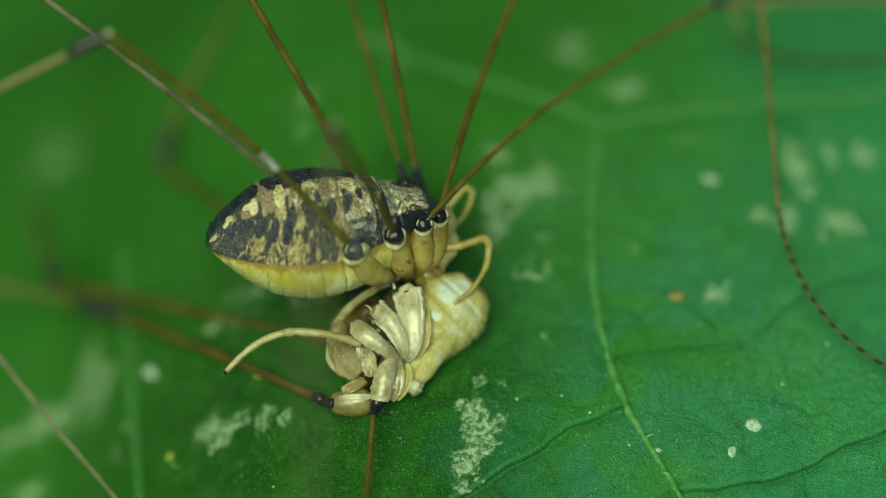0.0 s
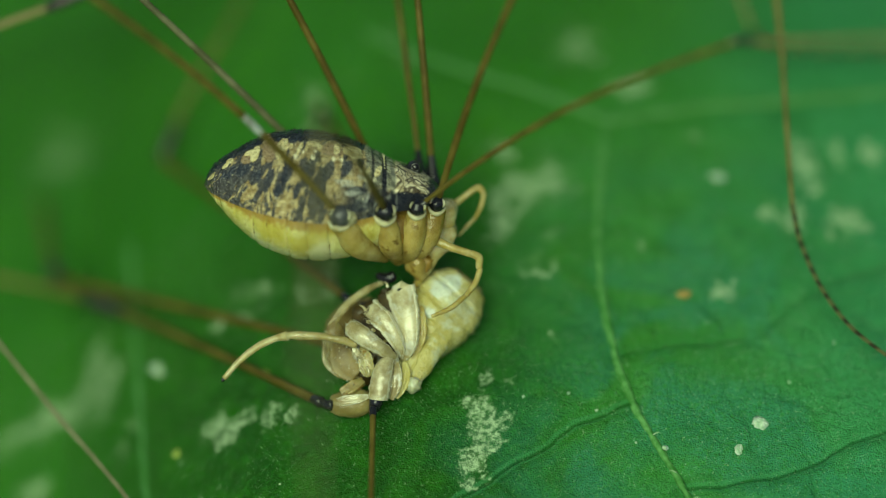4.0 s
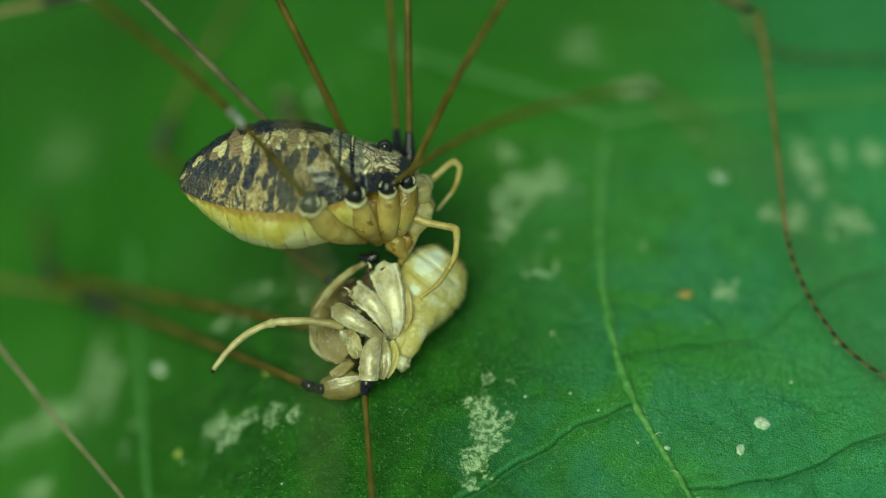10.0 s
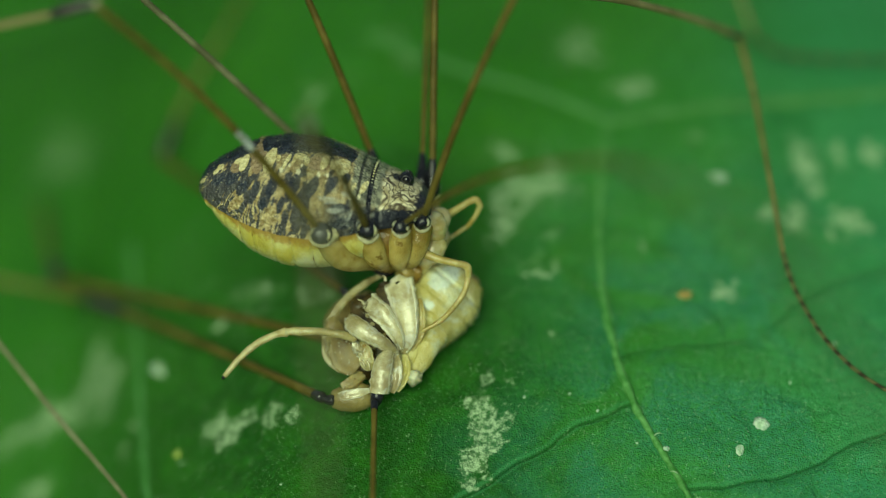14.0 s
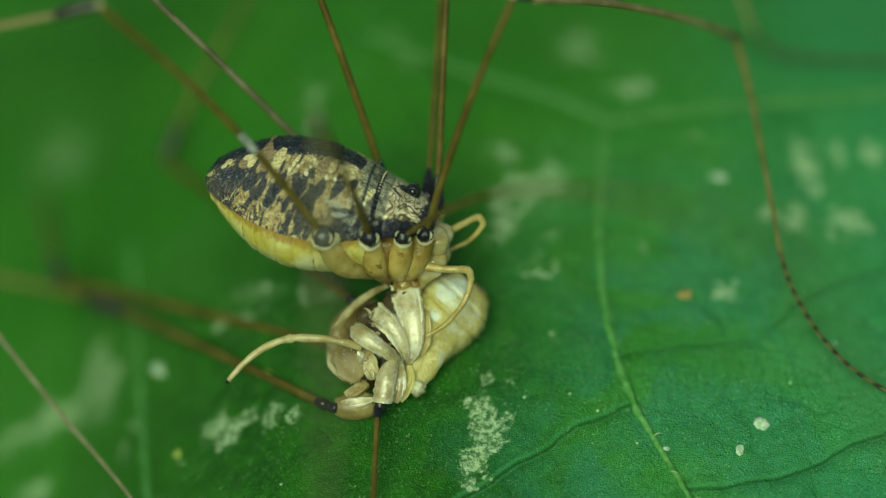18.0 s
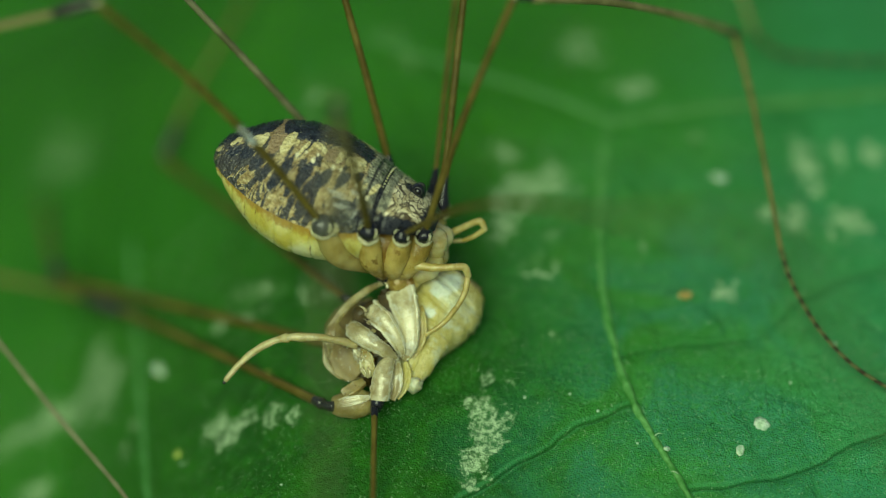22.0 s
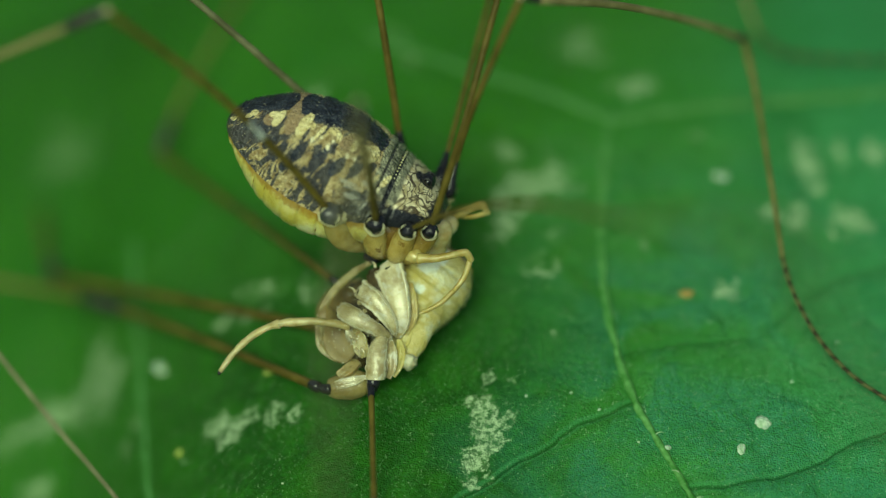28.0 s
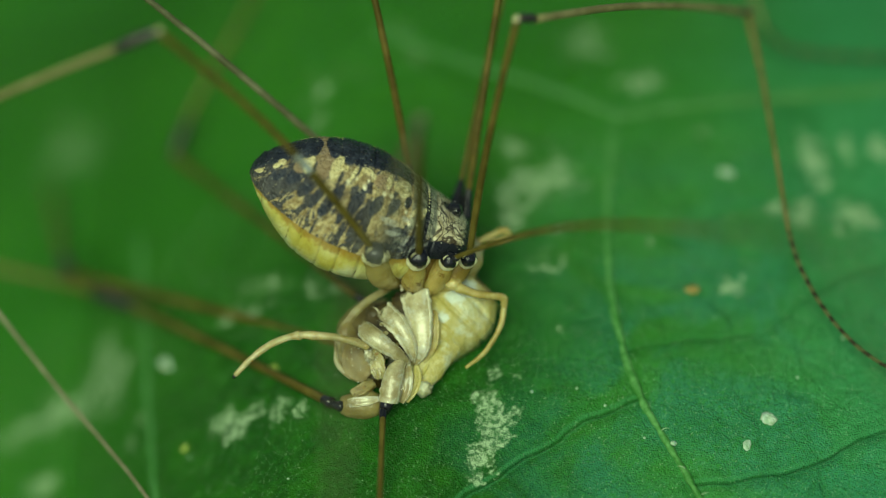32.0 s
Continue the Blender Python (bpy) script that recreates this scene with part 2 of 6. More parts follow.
    saddle = k.ramp(k.math("ADD", k.attr("saddle"), k.math("MULTIPLY", fray, 0.40)), 0.46, 0.54)
    deep = k.mix(k.ramp(k.noise(4, 4, 0.6, flat), 0.4, 0.6), (0.010, 0.014, 0.022), (0.034, 0.043, 0.058))
    col = k.mix(saddle, col, deep)
    salt = k.ramp(k.math("ADD", k.cells(6.0, flat), k.math("MULTIPLY", k.noise(2.0, 2, 0.5, flat), 0.30)), 0.25, 0.29, 1, 0)
    col = k.mix(k.math("MULTIPLY", salt, 0.9), col, (0.52, 0.48, 0.33))
    patch = k.ramp(k.math("ADD", k.attr("patch"), k.math("MULTIPLY", fray, 0.6)), 0.44, 0.52)
    col = k.mix(k.math("MULTIPLY", patch, 0.97), col, k.mix(k.ramp(k.noise(4.5, 4, 0.6, flat), 0.35, 0.65), (0.58, 0.46, 0.185), (0.90, 0.80, 0.43)))
    bead = k.ramp(k.math("ADD", k.attr("dot"), k.math("MULTIPLY", n2, 0.5)), 0.40, 0.55)
    col = k.mix(bead, col, (0.80, 0.74, 0.48))
    k.bump(k.math("ADD", k.noise(9, 5, 0.7), k.math("ADD", k.cells(12), k.math("MULTIPLY", patch, 0.8))), 0.9, 0.00006)
    return k.done(col, k.ramp(k.noise(6), 0.3, 0.7, 0.16, 0.36))


def belly_material():
    """Pale yellow skin with milky areas, thin brown creases and an ochre upper seam."""
    k = Mat("yellow_belly", 0.26, 0.5)
    x, y, z = k.axes()
    col = k.mix(k.ramp(k.noise(1.1, 4, 0.55), 0.34, 0.64), (0.50, 0.43, 0.085), (0.68, 0.65, 0.28))
    col = k.mix(k.ramp(k.noise(0.8, 3, 0.5, k.scaled((1, 1, 1), (4, 1, 2))), 0.48, 0.62, 0, 0.7), col, (0.68, 0.68, 0.42))
    col = k.mix(k.ramp(k.noise(2.2, 5, 0.65, k.scaled((1.6, 0.8, 0.8)), 0.6), 0.54, 0.68, 0, 0.5), col, (0.38, 0.29, 0.045))
    n = k.noise(4.0, 5, 0.7)
    fold = k.ramp(k.math("ADD", k.attr("fold"), k.math("MULTIPLY", k.math("SUBTRACT", k.noise(1.3, 4, 0.6), 0.52), 4.0)), 0.75, 1.2)
    col = k.mix(k.math("MULTIPLY", fold, 0.85), col, (0.15, 0.075, 0.012))
    hem = k.ramp(k.math("ADD", k.attr("hem"), k.math("MULTIPLY", k.math("SUBTRACT", n, 0.5), 0.8)), 0.66, 0.92)
    col = k.mix(k.math("MULTIPLY", hem, 0.8), col, (0.30, 0.16, 0.018))
    dot = k.ramp(k.cells(2.6), 0.05, 0.09, 1, 0)
    col = k.mix(k.math("MULTIPLY", dot, 0.5), col, (0.28, 0.16, 0.03))
    k.bump(k.math("ADD", k.noise(2.2, 4, 0.6, k.scaled((1.8, 0.8, 0.8))), k.math("MULTIPLY", k.noise(12, 4), 0.25)), 0.7, 0.00009)
    return k.done(col, None, 0.3, (1, 0.7, 0.25), 0.0005)


def carapace_material():
    """Front shield: cream lobes drawn round with dark lines, black sides and a dark mound."""
    k = Mat("cream_scribbled", 0.36, 0.45)
    x, y, z = k.axes()
    a = k.attr("around")
    flat = k.pair(x, k.math("MULTIPLY", a, 1.35))
    n1 = k.math("SUBTRACT", k.noise(3.2, 4, 0.6, flat), 0.5)
    col = k.mix(k.ramp(k.noise(4, 4, 0.6, flat), 0.36, 0.64), (0.44, 0.36, 0.19), (0.80, 0.72, 0.48))
    for scale, shift in ((1.9, 0.0), (2.7, 5.0)):
        line = k.math("ABSOLUTE", k.math("SUBTRACT", k.noise(scale, 2, 0.4, k.pair(k.math("ADD", x, shift), k.math("MULTIPLY", a, 1.0)), 0.9), 0.5))
        col = k.mix(k.ramp(line, 0.013, 0.042, 0.92, 0), col, (0.075, 0.052, 0.030))
    olive = k.mix(k.ramp(k.noise(2.6, 4, 0.6, flat), 0.40, 0.60), (0.14, 0.14, 0.10), (0.44, 0.43, 0.29))
    col = k.mix(k.ramp(k.math("ADD", x, k.math("MULTIPLY", n1, 0.3)), 1.68, 1.78, 1, 0), col, olive)
    side = k.ramp(k.math("ADD", a, k.math("MULTIPLY", n1, 0.7)), 0.45, 0.54, 1, 0)
    col = k.mix(side, col, (0.015, 0.017, 0.023))
    nose = k.ramp(k.math("ADD", x, k.math("MULTIPLY", n1, 0.4)), 2.58, 2.70)
    col = k.mix(nose, col, (0.020, 0.020, 0.024))
    pearl = k.ramp(k.cells(4.6, flat), 0.12, 0.17, 1, 0)
    col = k.mix(k.math("MULTIPLY", k.math("MULTIPLY", pearl, side), 0.75), col, (0.55, 0.52, 0.40))
    off = k.t.nodes.new("ShaderNodeVectorMath")
    off.operation = "DISTANCE"
    k.t.links.new(k.co, off.inputs[0])
    off.inputs[1].default_value = (2.22, 0.0, 0.84)
    mound = k.ramp(k.math("ADD", off.outputs["Value"], k.math("MULTIPLY", n1, 0.5)), 0.26, 0.34, 1, 0)
    col = k.mix(mound, col, (0.016, 0.016, 0.020))
    k.bump(k.math("ADD", k.noise(9, 4), k.math("MULTIPLY", k.noise(3, 4), 0.8)), 0.6, 0.00005)
    return k.done(col, k.ramp(k.noise(6), 0.3, 0.7, 0.22, 0.42))


def skin(name, a, b, scale=3.0, rough=0.4, sss=0.25, grain=9.0, strength=0.35, spec=0.45, reach=0.0004, stain=None):
    k = Mat(name, rough, spec)
    col = k.mix(k.ramp(k.noise(scale, 4), 0.32, 0.68), a, b)
    if stain:
        col = k.mix(k.ramp(k.noise(scale * 2.3, 5, 0.65), 0.58, 0.70), col, stain)
    k.bump(k.math("ADD", k.noise(grain, 4), k.math("MULTIPLY", k.cells(grain * 1.6), 0.5)), strength, 0.00002)
    return k.done(col, None, sss, (1, 0.6, 0.25), reach)


def husk_material():
    """Horny plates: glassy tan faces, chalk-white raised edges, brown specks."""
    k = Mat("pale_husk", 0.2, 0.85)
    n = k.noise(5.0, 5, 0.65)
    face = k.mix(k.ramp(k.noise(1.6, 4, 0.6), 0.36, 0.64), (0.30, 0.245, 0.110), (0.58, 0.535, 0.33))
    face = k.mix(k.ramp(k.noise(2.6, 5, 0.65, k.scaled((1, 1, 1), (5, 3, 1)), 0.6), 0.50, 0.66, 0, 0.7), face, (0.58, 0.585, 0.48))
    face = k.mix(k.ramp(k.noise(4.2, 5, 0.7, k.scaled((1, 1, 1), (2, 7, 4)), 0.5), 0.54, 0.68, 0, 0.4), face, (0.33, 0.235, 0.080))
    edge = k.ramp(k.math("ADD", k.attr("ridge"), k.math("MULTIPLY", k.math("SUBTRACT", n, 0.5), 1.3)), 0.35, 0.80)
    col = k.mix(k.math("MULTIPLY", edge, 0.6), face, (0.66, 0.64, 0.47))
    dot = k.ramp(k.math("ADD", k.cells(7.0), k.math("MULTIPLY", k.noise(2.5, 3), 0.15)), 0.11, 0.16, 1, 0)
    col = k.mix(k.math("MULTIPLY", dot, 0.5), col, (0.17, 0.10, 0.03))
    k.bump(k.math("ADD", k.noise(9, 5, 0.7), k.math("MULTIPLY", k.cells(13), 0.3)), 0.35, 0.00003)
    return k.done(col, k.ramp(n, 0.35, 0.65, 0.06, 0.20), 0.2, (1, 0.75, 0.35), 0.0002)


def wax_material():
    """Creased skin: yellow-green with milky and bluish patches, brown in the creases."""
    k = Mat("waxy_belly", 0.24, 0.6)
    x, y, z = k.axes()
    col = k.mix(k.ramp(k.noise(0.9, 4, 0.55), 0.32, 0.68), (0.43, 0.37, 0.10), (0.58, 0.54, 0.25))
    milk = k.ramp(k.noise(1.0, 4, 0.6, k.scaled((1, 1, 1), (7, 2, 1)), 0.8), 0.50, 0.70, 0, 0.6)
    col = k.mix(milk, col, (0.64, 0.70, 0.55))
    col = k.mix(k.ramp(k.noise(1.8, 4, 0.6), 0.55, 0.70, 0, 0.5), col, (0.46, 0.54, 0.46))
    pale = k.ramp(k.math("ADD", k.attr("milk"), k.math("MULTIPLY", k.math("SUBTRACT", k.noise(3, 5, 0.65), 0.5), 1.2)), 0.35, 0.62, 0, 0.85)
    col = k.mix(pale, col, (0.60, 0.66, 0.58))
    fold = k.ramp(k.math("ADD", k.attr("fold"), k.math("MULTIPLY", k.math("SUBTRACT", k.noise(5, 4), 0.5), 1.6)), 0.45, 1.15)
    col = k.mix(k.math("MULTIPLY", fold, 0.25), col, (0.32, 0.27, 0.06))
    k.bump(k.math("ADD", k.noise(3.5, 5, 0.65), k.math("MULTIPLY", k.noise(12, 4), 0.4)), 0.8, 0.00008)
    return k.done(col, k.ramp(k.noise(2.5), 0.35, 0.65, 0.10, 0.34), 0.18, (1, 0.7, 0.3), 0.0003)


def banded(name, a, b, period, duty=0.4):
    """A leg with dark rings along its length."""
    k = Mat(name, 0.5, 0.15)
    x, y, z = k.axes()
    col = k.mix(k.noise(6, 3), a, tuple(0.7 * v for v in a))
    col = k.mix(k.ramp(k.math("FRACT", k.math("DIVIDE", x, period)), duty, duty + 0.12), b, col)
    k.bump(k.noise(16, 3), 0.4, 0.00003)
    return k.done(col)


SCAR = skin("grey_white_scar", (0.11, 0.115, 0.09), (0.44, 0.49, 0.48), 7, 0.5, 0.1)
LEAF = leaf_material()
VEIN = vein_material("vein_green", (0.030, 0.18, 0.022), (0.12, 0.34, 0.095))
VEIN_DULL = vein_material("side_vein_green", (0.042, 0.185, 0.027), (0.078, 0.245, 0.070))
HAIR = skin("pale_bristle", (0.20, 0.40, 0.18), (0.54, 0.70, 0.46), 4, 0.3, 0)
BACK = back_material()
CARAPACE = carapace_material()
BELLY = belly_material()
COXA = skin("amber_coxa", (0.22, 0.148, 0.024), (0.47, 0.365, 0.110), 1.1, 0.11, 0.35, 12, 1.0, 0.6, 0.0003, (0.15, 0.080, 0.010))
BLACK = skin("glossy_black", (0.009, 0.010, 0.013), (0.018, 0.018, 0.021), 4, 0.16, 0, 12, 0.25, 0.45)
PALE_COXA = skin("straw_coxa", (0.27, 0.195, 0.040), (0.51, 0.42, 0.15), 1.1, 0.15, 0.35, 12, 0.8, 0.6, 0.0004, (0.24, 0.15, 0.03))
BREAST = skin("brown_breast", (0.16, 0.085, 0.012), (0.30, 0.19, 0.04), 1.8, 0.2, 0.15, 10, 0.7)
DUSKY = skin("glossy_dusk", (0.030, 0.033, 0.038), (0.085, 0.088, 0.086), 4, 0.2, 0, 12, 0.4, 0.5)
EYE = skin("eye_black", (0.004, 0.004, 0.005), (0.008, 0.008, 0.010), 4, 0.08, 0, 12, 0.02, 0.7)
CREAM = skin("cream_rim", (0.42, 0.38, 0.19), (0.62, 0.585, 0.36), 5, 0.35, 0.2)
FEMUR = skin("brown_femur", (0.070, 0.053, 0.008), (0.125, 0.098, 0.019), 2.0, 0.45, 0.0, 14, 0.5, 0.18)
SHIN = skin("tan_tibia", (0.155, 0.140, 0.054), (0.25, 0.23, 0.100), 1.6, 0.45, 0.0, 14, 0.4, 0.2)
KNEE = skin("dark_knee", (0.018, 0.016, 0.018), (0.05, 0.042, 0.036), 5, 0.35, 0, 12, 0.3)
GREY = skin("grey_tan_shank", (0.15, 0.14, 0.08), (0.26, 0.245, 0.15), 1.8, 0.45, 0.0, 14, 0.4, 0.2)
UMBER = skin("umber_shank", (0.105, 0.088, 0.022), (0.19, 0.155, 0.050), 1.8, 0.45, 0.0, 14, 0.5, 0.2, stain=(0.045, 0.034, 0.012))
GREY_FEMUR = skin("grey_brown_femur", (0.085, 0.090, 0.042), (0.160, 0.165, 0.088), 2.0, 0.45, 0.0, 14, 0.5, 0.2)
BAND = banded("ringed_tarsus", (0.105, 0.118, 0.042), (0.022, 0.018, 0.007), 0.37, 0.36)
PALP = skin("amber_palp", (0.32, 0.24, 0.055), (0.48, 0.395, 0.145), 2.5, 0.18, 0.4, 12, 0.7, 0.6)
CLAW = skin("glassy_chelicera", (0.40, 0.32, 0.11), (0.58, 0.52, 0.29), 2.2, 0.08, 0.6, 9, 0.4, 0.7)
HUSK = husk_material()
MILK = skin("milky_nub", (0.36, 0.35, 0.20), (0.56, 0.57, 0.40), 2.6, 0.28, 0.3, 8, 0.4, 0.6)
GRAIN = skin("chalky_grain", (0.44, 0.41, 0.26), (0.66, 0.65, 0.50), 4, 0.2, 0.1, 12, 0.2, 0.6)
HUSK_BELLY = wax_material()
HUSK_SHELL = skin("brown_shell", (0.20, 0.145, 0.045), (0.41, 0.335, 0.15), 2.2, 0.25, 0.4, 8, 0.8, 0.5, stain=(0.10, 0.05, 0.012))
FILM = skin("brown_film", (0.12, 0.080, 0.020), (0.29, 0.215, 0.070), 1.4, 0.34, 0.3, 5, 0.4, 0.3)
STRAW = skin("dull_straw", (0.20, 0.155, 0.050), (0.34, 0.285, 0.115), 1.4, 0.26, 0.3, 12, 0.6, 0.5)
# dark brown that stands for shade in the prey's openings and gaps
HUSK_SHADE = skin("cavity_shade", (0.022, 0.015, 0.004), (0.075, 0.050, 0.014), 3, 0.35, 0, 8, 0.5)
STUB = skin("straw_stub", (0.33, 0.27, 0.10), (0.52, 0.46, 0.24), 2.4, 0.20, 0.35, 10, 0.9, 0.6, stain=(0.27, 0.155, 0.04))
DUST = skin("white_wax", (0.28, 0.46, 0.27), (0.60, 0.74, 0.56), 6, 0.6, 0.2, 12, 0.9)
OCHRE = skin("ochre_crumb", (0.28, 0.19, 0.045), (0.40, 0.30, 0.085), 6, 0.6, 0, 12, 0.8)
LIME = skin("lime_crumb", (0.22, 0.32, 0.04), (0.34, 0.42, 0.09), 6, 0.6, 0, 12, 0.8)
SOIL = skin("dark_soil", (0.018, 0.030, 0.010), (0.035, 0.055, 0.018), 0.02, 0.9, 0, 0.2, 0.5)


# ---- mesh helpers; all shapes are given in mm ----
def mesh_of(name, verts, faces, material, smooth=True):
    me = bpy.data.meshes.new(name)
    me.from_pydata([(a * MM, b * MM, c * MM) for a, b, c in verts], [], faces)
    me.materials.append(material)
    if smooth:
        me.polygons.foreach_set("use_smooth", [True] * len(me.polygons))
    me.update()
    return me


def part(name, shape, material, parent, label="", smooth=True):
    ob = new(name, mesh_of(name, shape[0], shape[1], material, smooth))
    ob.parent = parent
    return tagged(ob, label)


def join(*shapes):
    vs, fs = [], []
    for v, f in shapes:
        n = len(vs)
        vs += list(v)
        fs += [tuple(i + n for i in q) for q in f]
    return vs, fs


def curve(points, steps=6):
    """A smooth line through the points (Catmull-Rom)."""
    p = [Vector(q) for q in points]
    if len(p) == 2:
        return [p[0].lerp(p[1], i / steps) for i in range(steps + 1)]
    p = [2 * p[0] - p[1]] + p + [2 * p[-1] - p[-2]]
    out = []
    for i in range(1, len(p) - 2):
        a, b, c, d = p[i - 1:i + 3]
        for j in range(steps):
            s = j / steps
            out.append(0.5 * (2 * b + (c - a) * s + (2 * a - 5 * b + 4 * c - d) * s * s + (3 * b - a - 3 * c + d) * s ** 3))
    return out + [p[-2]]


def tube(points, radii, sides=10, steps=6, flat=1.0, up=(0, 0, 1), rough=0.0, seed=0):
    """A tapered round limb along a smooth line; flat squeezes it across 'up'; rough makes it knobbly."""
    line = curve(points, steps)
    n = len(line)
    rr = np.interp(np.linspace(0, 1, n), np.linspace(0, 1, len(radii)), radii)
    vs, fs = [], []
    ref = Vector(up)
    for i, p in enumerate(line):
        d = (line[min(i + 1, n - 1)] - line[max(i - 1, 0)]).normalized()
        s = d.cross(ref)
        if s.length < 1e-4:
            s = d.orthogonal()
        s.normalize()
        ref = s.cross(d)
        for j in range(sides):
            a = 2 * math.pi * j / sides
            q = s * math.cos(a) + ref * (math.sin(a) * flat)
            k = rr[i]
            if rough:
                k *= 1 + rough * noise.noise((p + q * rr[i]) * 3.1 + Vector((seed, 0, 0)))
            vs.append(p + q * k)
    for i in range(n - 1):
        for j in range(sides):
            k = (j + 1) % sides
            fs.append((i * sides + j, i * sides + k, (i + 1) * sides + k, (i + 1) * sides + j))
    for end, ring in ((line[0], 0), (line[-1], n - 1)):
        c = len(vs)
        d = (line[1] - line[0]) if ring == 0 else (line[-2] - line[-1])
        vs.append(end - d.normalized() * rr[0 if ring == 0 else -1] * 0.45)
        for j in range(sides):
            k = (j + 1) % sides
            fs.append((ring * sides + k, ring * sides + j, c) if ring == 0 else (ring * sides + j, ring * sides + k, c))
    return vs, fs


def blob(centre, size, turn=None, rough=0.0, seed=0, rings=12, sides=18):
    """A rounded lump; size gives its three half-widths."""
    m = turn.to_3x3() if turn else Matrix.Identity(3)
    c = Vector(centre)
    vs, fs = [], []
    for i in range(rings + 1):
        th = math.pi * i / rings
        for j in range(sides):
            ph = 2 * math.pi * j / sides
            q = Vector((math.sin(th) * math.cos(ph), math.sin(th) * math.sin(ph), math.cos(th)))
            k = 1 + rough * noise.noise(q * 2.2 + Vector((seed, seed, 0)))
            vs.append(c + m @ Vector((q.x * size[0] * k, q.y * size[1] * k, q.z * size[2] * k)))
    for i in range(rings):
        for j in range(sides):
            k = (j + 1) % sides
            fs.append((i * sides + j, (i + 1) * sides + j, (i + 1) * sides + k, i * sides + k))
    return vs, fs


def aim(origin, target, up=(0, 0, 1)):
    """A pose at origin whose x axis points at target."""
    o, x = Vector(origin), (Vector(target) - Vector(origin)).normalized()
    y = Vector(up).cross(x).normalized()
    z = x.cross(y)
    m = Matrix((x, y, z)).transposed().to_4x4()
    m.translation = o
    return m


def leaf_height(x, y):
    """Height of the leaf's middle surface, in mm: a shallow dome whose far and left parts fall away."""
    front = 0.303 * y - 0.127 * np.sqrt(y * y + 4.0) + 0.254
    back = -0.017 * np.maximum(0, y - 9) ** 2
    left = -0.075 * np.maximum(0, -x - 1) ** 2
    lim = -7.0 - 0.55 * np.maximum(0, -x - 11)
    left = np.where(left < lim, lim, left)
    right = -0.006 * np.maximum(0, x - 9) ** 2
    wide = 0.20 * np.sin(0.33 * x + 0.7) * np.sin(0.27 * y + 0.4)
    return np.maximum(front + back + left + right + wide, -14.0)


# ---- ground and leaf ----
ground_me = mesh_of("ground", [(-4e6, -4e6, -14.6), (4e6, -4e6, -14.6), (4e6, 4e6, -14.6), (-4e6, 4e6, -14.6)], [(0, 1, 2, 3)], SOIL)
tagged(new("ground", ground_me), "dark green-brown ground far out of focus below the leaf", "ground", "", "structure")

# Lines of the leaf's veins in plan: raised ribs, then fine sunken ones.
MIDRIB = [(4.67, 9.98), (4.41, 7.29), (4.33, 5.24), (4.39, 3.30), (4.72, 1.30), (5.14, -0.04), (5.75, -1.14), (6.50, -2.48), (7.07, -3.41), (8.00, -5.21)]
RIBS = [
    [(4.70, 9.76), (7.41, 10.31), (10.13, 10.57), (12.51, 10.90), (15.65, 11.46)],
    [(4.70, 9.76), (2.81, 10.91), (0.26, 12.08), (-2.17, 13.42)],
    [(-8.92, 10.04), (-8.66, 7.17), (-8.39, 4.36), (-8.16, 2.01), (-7.94, -0.03), (-7.62, -2.27)],
]
SUNK_MAIN = [
    [(5.05, 0.09), (3.69, -0.53), (2.71, -1.18), (1.73, -1.75), (0.84, -2.28), (-0.05, -2.94)],
    [(2.71, -1.18), (2.19, -0.46), (1.60, 0.43), (1.30, 1.29)],
    [(13.79, 0.27), (11.75, -0.62), (10.62, -1.14), (9.65, -1.70), (8.12, -2.10), (6.41, -2.27)],
    [(9.65, -1.70), (9.87, -2.70)],
    [(8.45, 2.15), (7.08, 1.97), (5.85, 1.73), (4.60, 1.44)],
    [(8.45, 2.15), (9.42, 3.15), (10.55, 4.11), (12.11, 4.86)],
    [(8.45, 2.15), (8.55, 0.90), (8.05, 0.01), (8.23, -1.29), (8.12, -2.10)],
    [(8.45, 0.54), (9.71, 0.05), (10.55, -1.11)],
]
SUNK_FINE = [
    [(4.60, 1.44), (3.27, 1.28), (2.21, 0.93), (1.45, 0.43)],
    [(0.84, -2.28), (-0.35, -1.60), (-1.25, -1.75), (-2.75, -1.11), (-4.26, -0.81), (-5.80, -0.54), (-7.99, 0.92)],
    [(-2.75, -1.11), (-3.37, 0.04), (-4.62, 1.46), (-6.22, 2.47), (-8.20, 3.59)],
    [(4.36, 5.44), (3.04, 5.82), (1.80, 5.22), (0.86, 3.87)],
    [(4.30, 4.26), (5.65, 5.10), (7.37, 5.40), (8.66, 6.46), (9.68, 8.09)],
    [(3.81, -2.19), (3.38, -1.30), (3.69, -0.53)],
    [(4.85, -2.19), (4.10, -2.78)],
    [(10.55, 4.11), (10.17, 5.56), (9.31, 6.89)],
]
SUNK = SUNK_MAIN + SUNK_FINE
